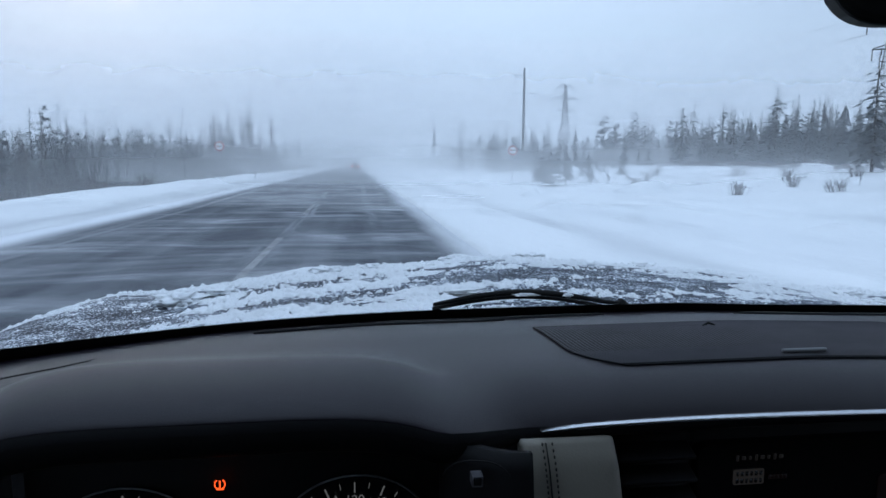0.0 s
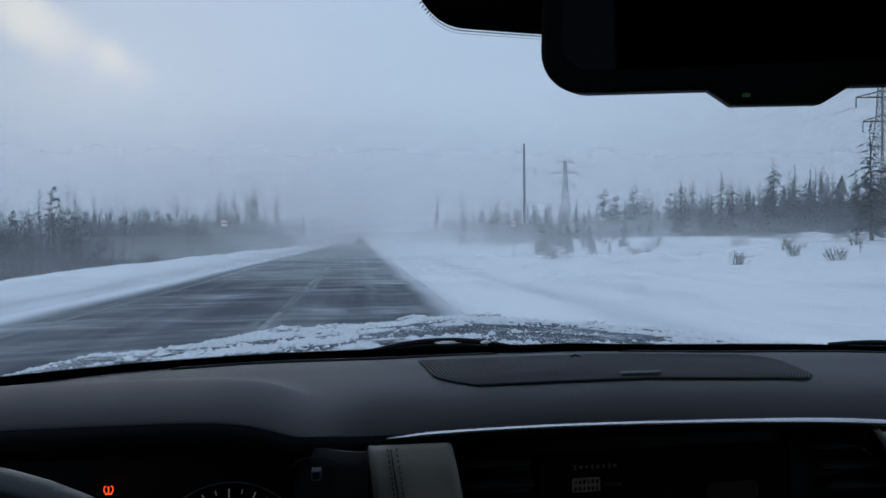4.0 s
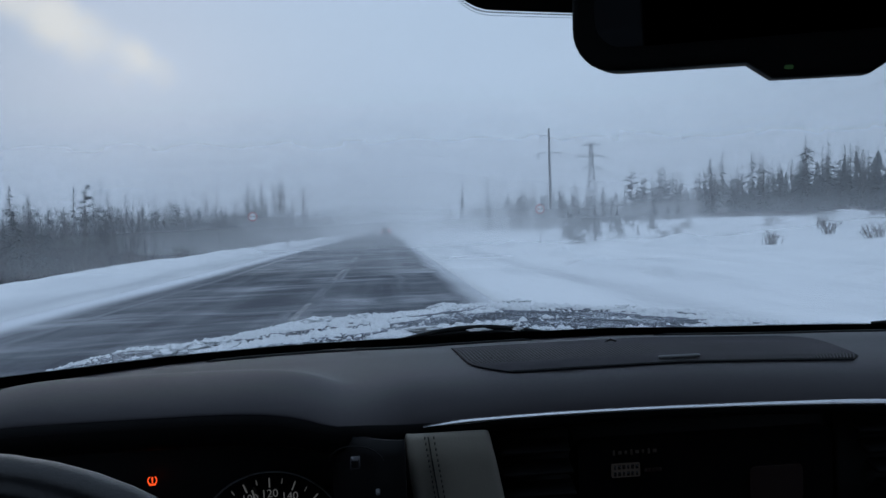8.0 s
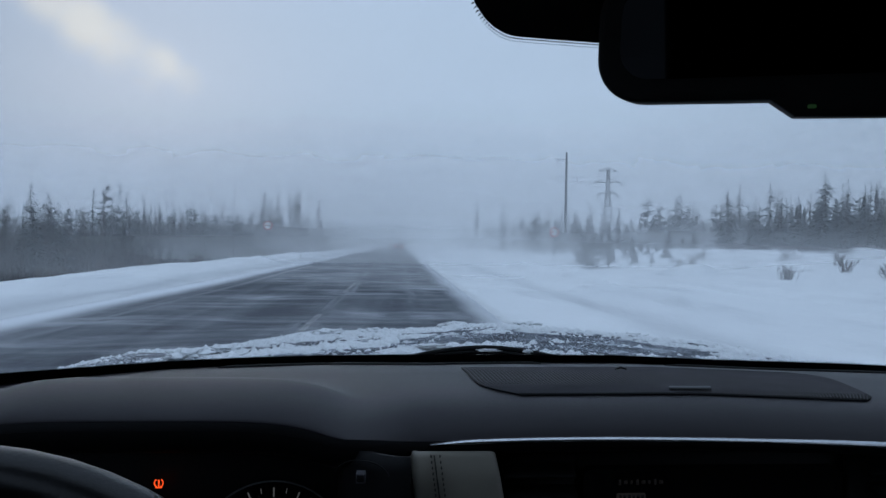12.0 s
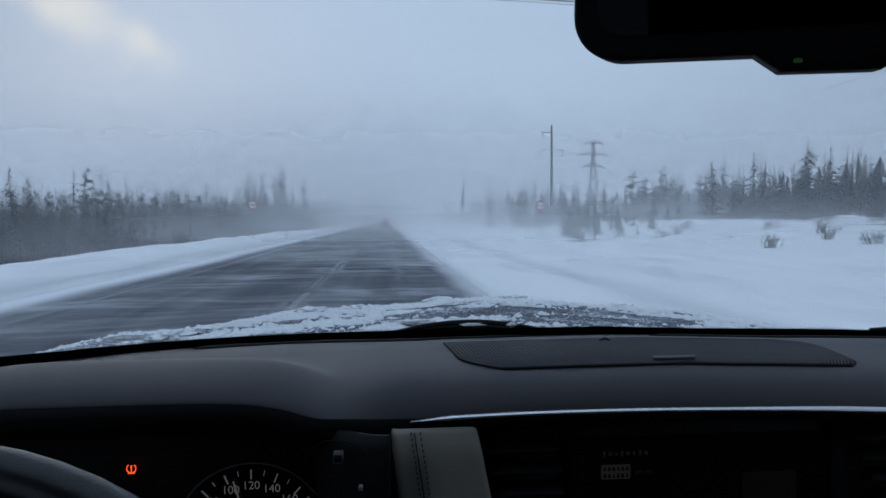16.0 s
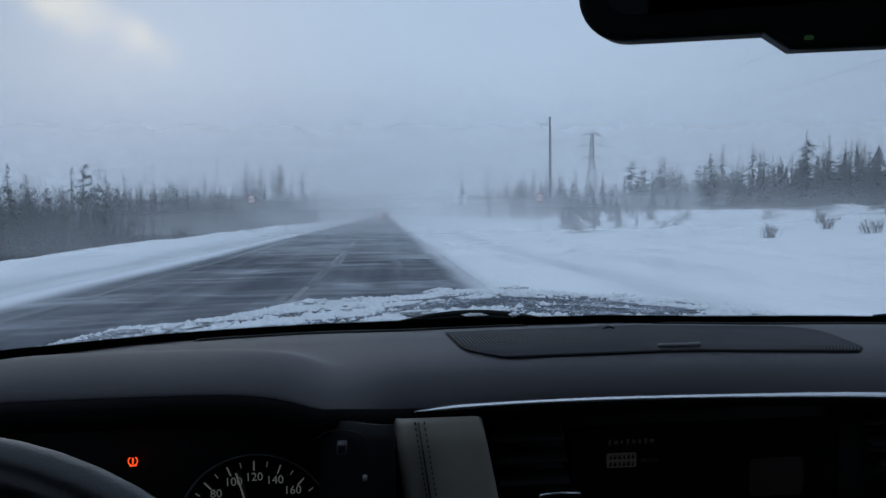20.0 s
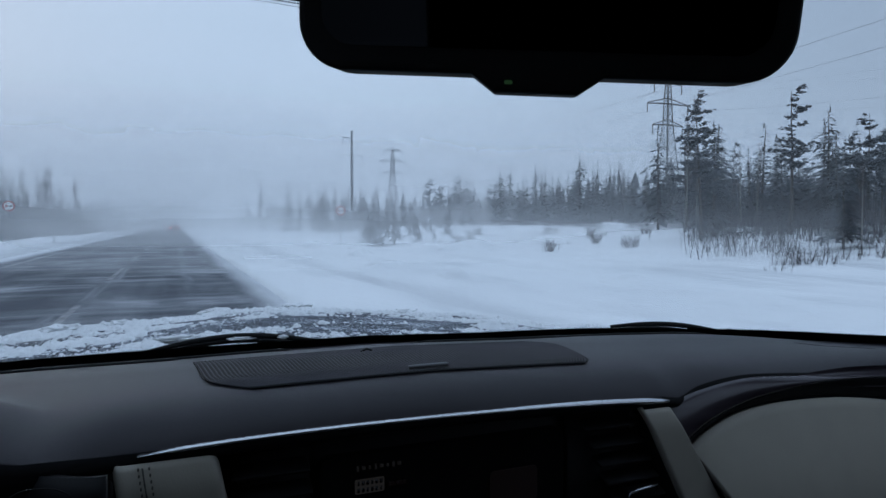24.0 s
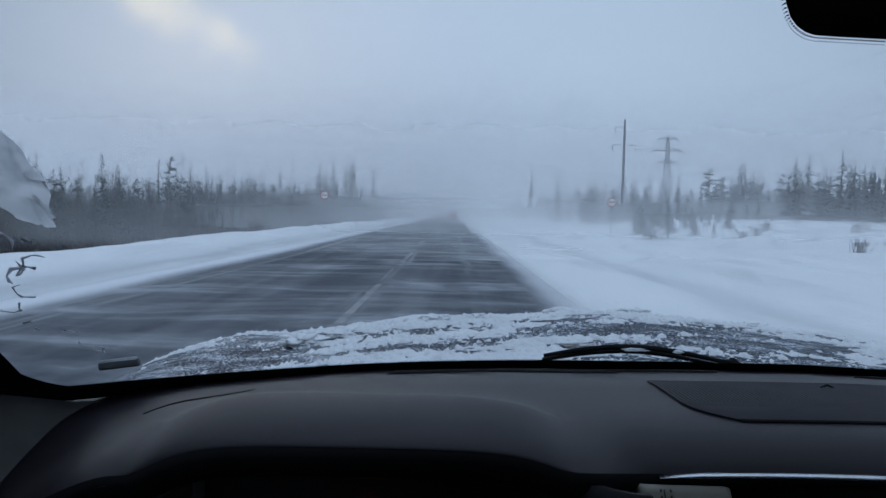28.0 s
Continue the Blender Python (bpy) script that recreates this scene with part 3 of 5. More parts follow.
def dash_z(x, y):
    d = y - lip_y(x)
    brow = smooth01(-0.230, -0.285, x)
    right = smooth01(0.205, 0.235, x)
    drop = (0.0255 - 0.010 * brow) * (1 - right) + (1.4780 - tilt(x) - arc_z(x) - 0.001) * right
    z = 1.4780 - tilt(x) - drop * math.exp(-d / (0.020 + 0.012 * brow)) - 0.018 * smooth01(0.62, 0.80, y)
    if x < 0:
        z -= 0.0065 * smooth01(-0.45, -0.64, x) * smooth01(0.56, 0.68, y)
        z += 0.0028 * smooth01(-0.20, -0.36, x) * smooth01(0.60, 0.70, y)
    else:
        z += 0.0024 * smooth01(0.14, 0.32, x) * smooth01(0.58, 0.70, y)
        z -= 0.0155 * smooth01(0.38, 0.72, x) * smooth01(0.52, 0.62, y)
    z -= 1.2 * max(0.0, -0.60 - x) ** 1.4 * smooth01(0.72, 0.50, y)
    # the hood over the instruments: a low dome with steep flanks that merges with the dashboard behind
    dx = abs(x + 0.432) / 0.166
    if dx < 1.5 and brow > 0:
        hood = 1.4905 - 0.0180 * (1 - (1 - min(1.0, max(0.0, (0.060 - d) / 0.060)) ** 1.6) ** 0.62) - 0.35 * max(0.0, d - 0.066) ** 1.1 - 0.036 * dx ** 5.0
        k = 0.0022
        m = max(z, hood)
        z = m + k * math.log(math.exp((z - m) / k) + math.exp((hood - m) / k))
    return z


HALF = 0.80
dash = sheet("dashboard", 150, 60,
             lambda u, v: (lambda x: (lambda y: (x, y, dash_z(x, y)))(lip_y(x) + (glass_base(x).y + 0.01 - lip_y(x)) * v ** 1.7))(-HALF + 2 * HALF * u),
             DASH, car, "brown-black grained vinyl dashboard top", thick=0.012)


def dash_point(x, y, up=0.0):
    return Vector((x, y, dash_z(x, y) + up))


# rolled front edge of the dashboard, going under; its shade is painted in black
ROLL0, ROLL1 = radians(64), radians(89)


def roll_end(x, v):
    """The padded front roll of the instrument hood, from its lip over to a steep front."""
    brow = smooth01(-0.230, -0.285, x)
    a = ROLL0 + (ROLL1 - ROLL0) * v
    return Vector((x, lip_y(x) - 0.012 * brow * (math.sin(a) - math.sin(ROLL0)), dash_z(x, lip_y(x)) - 0.014 * brow * (math.cos(ROLL0) - math.cos(a))))


sheet("dashboard_roll", 80, 10, lambda u, v: roll_end(-HALF + (HALF - 0.231) * u, v), DARK, car, "padded front roll of the instrument hood, coloured black for its shade")


def edge_point(u, v):
    x = -HALF + 2 * HALF * u
    brow = smooth01(-0.230, -0.285, x)
    a = v * math.pi / 2
    p = roll_end(x, 1.0)
    return (x, p.y + (0.012 + 0.014 * brow) * (1 - math.cos(a)) - 0.003 * (1 - brow) * math.sin(v * math.pi), p.z - (0.012 + 0.010 * brow) * math.sin(a))


# black here too, standing in for the shade under the lip
sheet("dashboard_edge", 150, 8, edge_point,
      DARK, car, "rolled front edge of the dashboard, coloured black for its shade")


# centre speaker grille: a trapezoid with rounded corners, woven from fine ribs
GY0, GY1 = 0.535, 0.645


def grille_span(y):
    k = (y - GY0) / (GY1 - GY0)
    lo = -0.189 + 0.010 * (1 - k) + 0.030 * max(0.0, 1 - k / 0.36) ** 2.2
    hi = 0.160 + 0.012 * min(1.0, k / 0.6) - 0.030 * max(0.0, (k - 0.70) / 0.30) ** 2.2 - 0.010 * max(0.0, 1 - k / 0.12) ** 2
    return lo, hi


def grille_surface(up):
    def fn(u, v):
        y = GY0 + (GY1 - GY0) * v
        a, b = grille_span(y)
        x = a + (b - a) * u
        return dash_point(x, y, up)
    return fn


grille = sheet("speaker_grille", 80, 16, grille_surface(0.0012), GRILLE, dash, "black perforated centre speaker grille", thick=0.004)
rv, rf = [], []
for i in range(104):
    u = (i + 0.5) / 104
    a = len(rv)
    for j in range(9):
        p = grille_surface(0.0012)(u, 0.02 + 0.96 * j / 8)
        for dx, dz in ((-0.00055, 0), (0, 0.0009), (0.00055, 0)):
            rv.append(p + Vector((dx, 0, dz)))
    for j in range(8):
        for k in range(2):
            q = a + j * 3 + k
            rf.append((q, q + 1, q + 4, q + 3))
ribs = raw("grille_ribs", rv, rf, RIB, dash, "fine ribs of the speaker grille")
ribs["kind"] = "stuff"
edge = [grille_surface(0.001)(u, 0) for u in np.linspace(0, 1, 40)] + [grille_surface(0.001)(1, v) for v in np.linspace(0, 1, 12)][1:] + \
       [grille_surface(0.001)(u, 1) for u in np.linspace(1, 0, 40)][1:] + [grille_surface(0.001)(0, v) for v in np.linspace(1, 0, 12)][1:-1]
tube("grille_rim", edge, 0.0006, DARK, dash, sides=5, closed=True)
part("badge_bar", box((0.037, 0.0035, 0.003), dash_point(-0.003, 0.543, 0.0035), 0.0012), STEEL, dash, "small grey raised bar on the grille")
tube("sensor_clip", [dash_point(-0.040, 0.626, 0.001), dash_point(-0.034, 0.628, 0.0035), dash_point(-0.028, 0.626, 0.001)], 0.0011, DARK, dash)

# defroster slots along the glass
for x0, x1, off in ((-0.435, -0.20, 0.055), (-0.33, -0.09, 0.042), (0.05, 0.44, 0.05)):
    pts = [glass_base(x) + Vector((0, -off, 0)) for x in np.linspace(x0, x1, 24)]
    tube("defroster_slot", [Vector((p.x, p.y, dash_z(p.x, p.y) + 0.0005)) for p in pts], [0.0008] + [0.0022] * 22 + [0.0008], DARK, dash, sides=6)
for side, (xa, ya, xb, yb) in ((-1, (-0.623, 0.574, -0.551, 0.624)), (1, (0.520, 0.610, 0.585, 0.560))):
    for i in range(34):
        u = i / 33
        p = dash_point(xa + (xb - xa) * u, ya + (yb - ya) * u, -0.0003)
        part("vent_slat", box((0.0010, 0.009, 0.0012), p, turn=Matrix.Rotation(side * 0.35, 4, "Z")), DARK, dash)

# satin strip across the centre of the dashboard
sv, sf = [], []
NS = 60
for i in range(NS + 1):
    u = i / NS
    x = -0.227 + 0.434 * u
    y = 0.4885 - 0.003 * math.sin(math.pi * u)
    z = 1.4497 + 0.0242 * u - 0.0327 * u * u - 0.0012 * math.sin(math.pi * u) ** 2
    h = (0.0017 + 0.0012 * smooth01(0.55, 0.85, u)) * (0.10 + 0.90 * smooth01(0.0, 0.07, u)) * min(1.0, 0.55 + (1 - u) * 9)
    for k in range(8):
        w = 2 * math.pi * k / 8
        sv.append((x, y - 0.004 * math.cos(w), z + h * math.sin(w)))
for i in range(NS):
    for k in range(8):
        l = (k + 1) % 8
        sf.append((i * 8 + k, i * 8 + l, i * 8 + 8 + l, i * 8 + 8 + k))
sf += [tuple(range(8)), tuple(NS * 8 + k for k in range(8))]
raw("chrome_strip", sv, sf, CHROME, dash, "satin chrome strip across the dashboard")

# fascia below the strip
fascia = part("centre_fascia", box((0.36, 0.05, 0.30), (-0.004, 0.545, 1.29), 0.01), DARK, car, "black centre fascia")


def panel_at(x0, x1, b0, b1, top, u, v):
    """A point of a leather console panel: u across, v down. Flat, with a rolled rim."""
    z = top - 0.26 * v
    rim = min(1.0, min(u, 1 - u) / 0.10)
    z -= 0.007 * (1 - math.sqrt(max(0.0, 1 - (1 - min(1.0, (1 - u) / 0.10)) ** 2))) * (1 - v)
    a, b = x0 + (b0 - x0) * v, x1 + (b1 - x1) * v
    y = 0.491 + 0.02 * v - 0.006 * math.sqrt(max(0.0, 1 - (1 - rim) ** 2)) - 0.005 * math.sin(min(1.0, v * 12) * math.pi / 2)
    return Vector((a + (b - a) * u, y, z))


def pillar_panel(shape, label):
    """A leather strip that runs down the side of the centre stack."""
    return sheet("console_panel", 40, 40, lambda u, v: panel_at(*shape, u, v * v * 0.3 + v * 0.7), BEIGE, car, label, thick=-0.004)


LEFT_PANEL = (-0.2425, -0.1765, -0.2110, -0.1270, 1.4450)
left_panel = pillar_panel(LEFT_PANEL, "beige leather console panel with twin stitching")
right_panel = pillar_panel((0.1755, 0.2095, 0.3220, 0.3860, 1.4365), "beige leather console panel beside the right vent")
for line in (0.235, 0.335):
    for j in range(64):
        p = panel_at(*LEFT_PANEL, line, 0.012 + j / 64)
        part("stitch", box((0.0010, 0.0016, 0.0022), p + Vector((0, -0.0008, 0)), 0.0004, 1), STITCH, left_panel)
tube("seam", [panel_at(*LEFT_PANEL, 0.272, 0.01 + k / 24) + Vector((0, -0.0002, 0)) for k in range(24)], 0.0006, STITCH, left_panel, sides=5)


def vent(cx, shear, tab):
    v = part("air_vent", box((0.062, 0.05, 0.14), (cx, 0.535, 1.362)), DARK, car, "black slatted air vent")
    for k in range(7):
        z = 1.424 - k * 0.017
        part("slat", box((0.056, 0.020, 0.0035), (cx + shear * (1.43 - z), 0.505, z), 0.001, 1, Matrix.Rotation(0.35, 4, "X")), DARK, v)
    part("vent_tab", box((0.030, 0.010, 0.010), (tab[0], 0.494, tab[1] - 0.005), 0.002), DARK, v, "black vent tab")
    lift = tab[2]
    tube("tab_rim", [(tab[0] - 0.0165, 0.4885, tab[1] - 0.006 - lift), (tab[0] - 0.0150, 0.4880, tab[1] - lift), (tab[0], 0.4875, tab[1] + 0.0008), (tab[0] + 0.0145, 0.4880, tab[1] + lift), (tab[0] + 0.0162, 0.4885, tab[1] - 0.004 + lift)], [0.0010, 0.0014, 0.0014, 0.0014, 0.0010], CHROME, v, "chrome rim of the vent tab", sides=6)
    return v


vent(-0.142, 0.12, (-0.1195, 1.3825, 0.0))
vent(0.150, 0.48, (0.1820, 1.3645, 0.0018))
screen = slab("display_screen", rounded(0.215, 0.14, 0.008), 0.01, SCREEN, car, "dark centre display with dim grey captions", pose(0.004, 0.510, 1.352))
plate = slab("display_bar", rounded(0.0235, 0.0112, 0.001, 2), 0.001, DISPLAY, screen, "dim grey caption plate", pose(-0.0650, 0.5085, 1.3975))
for row, z in enumerate((1.4003, 1.3948)):
    for i in range(6):
        part("display_glyph", box((0.0022 - 0.0006 * ((i + row) % 3 == 0), 0.0006, 0.0032), (-0.0740 + i * 0.0036, 0.5083, z)), SCREEN, plate)
for i in range(8):
    part("display_glyph", box((0.0017 + 0.0012 * (i % 3 == 1), 0.0008, 0.0026 + 0.0016 * (i % 3 == 0)), (-0.0745 + i * 0.0048, 0.5085, 1.4120)), DISPLAY_DIM, screen)
for i in range(5):
    part("display_glyph", box((0.0020, 0.0008, 0.0030), (-0.0485 + i * 0.0030, 0.5085, 1.3965)), DISPLAY_RED, screen)
slab("display_picture", rounded(0.045, 0.03, 0.004, 3), 0.001, DISPLAY_RED, screen, "very dim reddish picture", pose(0.062, 0.5085, 1.378))

# passenger side: lacquered wood arc over a beige leather panel
def wood_low(x):
    t = max(0.0, 0.36 - x)
    return 1.425 - 1.3 * t * t - 70 * t ** 4 - 0.63 * max(0.0, x - 0.36) ** 2


def wood_crease(x):
    k = 0.78 - 0.73 * smooth01(0.28, 0.50, x)
    return arc_z(x) + (wood_low(x) - arc_z(x)) * k


def wood_left(height, v):
    """Where the slanting end beside the console panel meets the line of height(x, v)."""
    x = 0.23
    for _ in range(14):
        x = 0.5 * x + 0.5 * (0.2085 + 0.70 * (1.437 - height(x, v)))
    return x


def wood_sheet(name, rows, height, depth, mat, label, thick):
    ends = {}

    def fn(u, v):
        k = round(v, 5)
        if k not in ends:
            ends[k] = wood_left(height, v)
        x = ends[k] + (0.725 - ends[k]) * u ** 1.3
        return Vector((x, depth(u, v), height(x, v)))
    return sheet(name, 90, rows, fn, mat, car, label, thick=thick)


wood_sheet("wood_trim", 8, lambda x, v: arc_z(x) + (wood_crease(x) - arc_z(x)) * v, lambda u, v: 0.499 - 0.010 * math.sin(math.pi * (0.15 + 0.6 * v)), WOOD, "dark lacquered wood trim arc", -0.012)
# from the crease down the strip takes the black grille colour
wood_sheet("trim_lip", 6, lambda x, v: wood_crease(x) + (wood_low(x) - wood_crease(x)) * v, lambda u, v: 0.4918 + 0.006 * v, GRILLE, "black strip along the lower edge of the wood trim", -0.006)
wood_sheet("glovebox_panel", 24, lambda x, v: wood_low(max(x, 0.236)) - 0.001 - 0.24 * v, lambda u, v: 0.4945 - 0.030 * math.sin(math.pi * min(1, v * 0.9)) - 0.003 * math.sin(math.pi * u), BEIGE, "beige leather panel on the passenger side", -0.012)
part("glovebox_backing", box((0.60, 0.02, 0.335), (0.51, 0.535, 1.2675)), DARK, car)

# instrument cluster in its dark cavity
cluster = part("instrument_panel", box((0.30, 0.03, 0.16), (-0.432, 0.572, 1.362), 0.01), DARK, car, "black instrument cluster with round dials")
for side in (-0.6015, -0.2515):
    part("binnacle_wall", box((0.012, 0.10, 0.16), (side, 0.530, 1.326), 0.004), DARK, cluster)
part("binnacle_roof", box((0.34, 0.075, 0.004), (-0.432, 0.5475, 1.4440)), DARK, cluster)
# the cluster sits towards the driver, under the hood
CLOSE = Matrix.Translation((-0.245, 0.023, 1.592)) @ Matrix.Scale(0.93, 4) @ Matrix.Translation((0.245, -0.023, -1.592))
cluster.matrix_basis = CLOSE


def dial(cx, cz, numbers, needle_angle):
    d = slab("dial", [(0.060 * math.cos(a), 0.060 * math.sin(a)) for a in np.linspace(0, 2 * math.pi, 48, endpoint=False)], 0.004, SCREEN, cluster, "round dial with pale ticks", pose(cx, 0.5505, cz))
    tube("dial_rim", [(cx + 0.062 * math.cos(a), 0.549, cz + 0.062 * math.sin(a)) for a in np.linspace(0, 2 * math.pi, 48, endpoint=False)], 0.0008, STEEL, d, sides=5, closed=True)
    for k in range(-10, 11):
        w = radians(k * 11)
        big = k % 2 == 0
        l = 0.0075 if big else 0.004
        r = 0.0565 - l / 2
        part("tick", box((0.0010 if big else 0.0005, 0.0008, l), (cx + r * math.sin(w), 0.549, cz + r * math.cos(w)), turn=Matrix.Rotation(w, 4, "Y")), DIALWHITE, d)
    for k, text in numbers:
        w = radians(k * 22)
        fc = bpy.data.curves.new("numeral", "FONT")
        fc.body, fc.size, fc.align_x, fc.align_y = text, 0.0094, "CENTER", "CENTER"
        me_ob = bpy.data.objects.new("numeral", fc)
        scene.collection.objects.link(me_ob)
        bpy.context.view_layer.update()
        me = bpy.data.meshes.new_from_object(me_ob.evaluated_get(bpy.context.evaluated_depsgraph_get()))
        bpy.data.objects.remove(me_ob)
        ob = link_mesh("numeral", me, DIALWHITE, d, "numeral " + text, smooth=False)
        ob.matrix_local = pose(cx + 0.0435 * math.sin(w), 0.5488, cz + 0.0435 * math.cos(w), 90)
    w = radians(needle_angle)
    part("needle", box((0.0011, 0.001, 0.050), (cx + 0.025 * math.sin(w), 0.547, cz + 0.025 * math.cos(w)), turn=Matrix.Rotation(w, 4, "Y")), DIALWHITE, d)
    return d


dial(-0.354, 1.3385, [(-3, "60"), (-2, "80"), (-1, "100"), (0, "120"), (1, "140"), (2, "160"), (3, "180")], -16)
dial(-0.512, 1.3385, [], -30)

# tyre-pressure warning lamp
warn = empty("warning_lamp")
warn.parent = cluster
cx, cy, cz = -0.4470, 0.548, 1.400
pts = [(cx + 0.0035 * math.cos(a), cy, cz + 0.0035 * math.sin(a)) for a in np.linspace(radians(125), radians(415), 22)]
tube("warning_outline", pts, 0.0005, ORANGE, warn, sides=5)
tube("warning_foot", [(cx - 0.0026, cy, cz - 0.0036), (cx + 0.0026, cy, cz - 0.0036)], 0.0006, ORANGE, warn, sides=5)
part("warning_mark", box((0.0009, 0.001, 0.0034), (cx, cy, cz + 0.0008)), ORANGE, warn)
part("warning_dot", box((0.0009, 0.001, 0.0009), (cx, cy, cz - 0.0020)), ORANGE, warn)
warn.name = "warning_lamp"

# cluster side binnacle with a small trip knob
bz = sheet("binnacle_panel", 12, 12, lambda u, v: (-0.298 + 0.056 * u, 0.470 + 0.034 * (1 - u) ** 2 + 0.010 * v + 0.012 * (1 - v) ** 4, 1.4415 - 0.134 * v), DARK, car, "black panel with a small square button", thick=-0.01)
knob = part("trip_knob", box((0.0052, 0.010, 0.0052), (-0.2785, 0.4790, 1.4285), 0.001), GRILLE, bz, "small square button")
# four thin strips outline the button in a lighter grey
for dx, dz, w, h in ((0.0030, 0, 0.0009, 0.0068), (-0.0030, 0, 0.0007, 0.0068), (0, 0.0030, 0.0052, 0.0007), (0, -0.0030, 0.0052, 0.0009)):
    part("knob_rim", box((w, 0.009, h), (-0.2785 + dx, 0.4788, 1.4285 + dz), 0.0002, 1), RIB, knob, "grey rim lighter than the button")
part("trip_knob", box((0.0032, 0.006, 0.0032), (-0.2625, 0.4720, 1.4085), 0.001), STEEL, bz)
tube("knob_ring", [(-0.278 + 0.0215 * math.cos(a), 0.4765 + 0.010 * max(0.0, -math.cos(a)), 1.4235 + 0.0175 * math.sin(a)) for a in np.linspace(radians(20), radians(165), 20)], 0.0005, GRILLE, bz, sides=5)

bz.matrix_basis = CLOSE

# steering wheel
wheel = tagged(empty("steering_wheel"), "black leather steering wheel")
wheel.parent = car
WM = pose(-0.443, 0.290, 1.500, -22)
rim = [WM @ Vector((0.186 * math.sin(a), 0, -0.186 + 0.186 * math.cos(a))) for a in np.linspace(0, 2 * math.pi, 72, endpoint=False)]
tube("rim", rim, 0.0115, LEATHER, wheel, "black leather rim", sides=14, closed=True)
hub = box((0.15, 0.05, 0.11), (0, 0.0, 0), 0.03, 3)
bmesh.ops.transform(hub, matrix=WM @ pose(0, 0.02, -0.19), verts=hub.verts)
part("hub", hub, LEATHER, wheel)
for sx in (-1, 1):
    tube("spoke", [WM @ Vector((sx * 0.06, 0.015, -0.19)), WM @ Vector((sx * 0.13, 0.01, -0.185)), WM @ Vector((sx * 0.178, 0, -0.18))], [0.022, 0.018, 0.014], LEATHER, wheel)
tube("column", [WM @ Vector((0, 0.04, -0.19)), (-0.46, 0.62, 1.20)], 0.035, DARK, wheel)

# inside mirror, turned towards the driver
mirror = tagged(empty("rear_view_mirror"), "black inside mirror with a bottom bump")
mirror.parent = car
MA, MB = Vector((-0.1405, 0.3615, 0)), Vector((0.0715, 0.2495, 0))
mw = (MB - MA).length + 0.004
mm = Matrix.Translation((MA + MB) / 2) @ Matrix.Rotation(math.atan2(MB.y - MA.y, MB.x - MA.x), 4, "Z")
mm = Matrix.Translation((0, 0, 1.7085)) @ mm @ Matrix.Rotation(radians(3.2), 4, "Y") @ Matrix.Rotation(radians(8), 4, "X")
body = [(x, z) for x, z in rounded(mw, 0.070, 0.024, 8)]
low = min(z for x, z in body)
k = max(i for i, (x, z) in enumerate(body) if z < low + 1e-5 and x < 0)
bump = [(-0.033, low), (-0.021, low - 0.0085), (0.021, low - 0.0085), (0.033, low)]
body = body[:k + 1] + bump + body[k + 1:]
slab("mirror_body", body, 0.030, RUBBER, mirror, "black plastic mirror housing", mm @ Matrix.Translation((0, -0.004, 0)), 0.004)
slab("mirror_glass", rounded(mw - 0.026, 0.050, 0.016, 8), 0.001, MIRROR, mirror, "dim mirror glass", mm @ Matrix.Translation((0, -0.0055, 0.002)))
slab("status_light", rounded(0.004, 0.002, 0.0008, 2), 0.001, GREENLED, mirror, "tiny green light", mm @ Matrix.Translation((-0.014, -0.0055, low - 0.0035)))
tube("mirror_stalk", [mm @ Vector((0, 0.02, 0.02)), (-0.01, 0.42, 1.76), (0, 0.42, 1.80)], 0.016, RUBBER, mirror)

# windscreen, its black printed border and the dotted patch behind the mirror
glass = sheet("windscreen", 40, 24, lambda u, v: glass_at(-0.81 + 1.62 * u, v), GLASS, car, "clear windscreen with a black border", thick=0.004)
glass.visible_shadow = False
N_IN = Vector((0, -0.006, -0.006))
sheet("border_band", 80, 2, lambda u, v: glass_at(-0.81 + 1.62 * u, -0.004 + 0.0420 * v) + N_IN, RUBBER, glass, "black printed border")
for sx in (-1, 1):
    def corner(u, v, sx=sx):
        a = u * math.pi / 2
        # fills the corner outside a rounded glass edge
        x = 0.757 - 0.075 * (1 - math.sin(a))
        vv = 0.018 + 0.10 * (1 - math.cos(a))
        return glass_at(sx * (x + (0.815 - x) * v), vv * (1 - v) + (vv * 0.2 - 0.005) * v) + N_IN
    sheet("border_corner", 14, 6, corner, RUBBER, glass)
    sheet("border_side", 2, 30, lambda u, v, sx=sx: glass_at(sx * (0.752 + 0.065 * u), 0.06 + 0.92 * v) + N_IN, RUBBER, glass)


def patch(u, v):
    half = 0.208 + 0.02 * v
    x = -0.042 - half + 2 * half * u
    r = 0.052
    edge_d = min(u, 1 - u) * 2 * half
    lift = r * (1 - math.sqrt(max(0.0, 1 - (1 - min(1.0, edge_d / r)) ** 2)))
    v0 = 0.566 + lift / RISE
    return glass_at(x, v0 + (1.0 - v0) * v) + N_IN


sheet("dotted_patch", 60, 12, patch, GRILLE, glass, "black dotted patch behind the mirror")
dv, df = [], []
for row in range(2):
    for i in range(230):
        p = patch((i + 0.5 * row + 0.25) / 230.5, 0)
        s = 0.0007 - 0.00025 * row
        q = p + Vector((0, 0.0010 * (1 + row * 1.6), -0.0008 * (1 + row * 1.6)))
        for k in range(6):
            w = k * math.pi / 3
            dv.append(q + Vector((math.cos(w) * s, -0.8 * math.sin(w) * s, 0.55 * math.sin(w) * s)))
        df.append(tuple(range(len(dv) - 6, len(dv))))
raw("border_dots", dv, df, RUBBER, glass)["kind"] = "stuff"
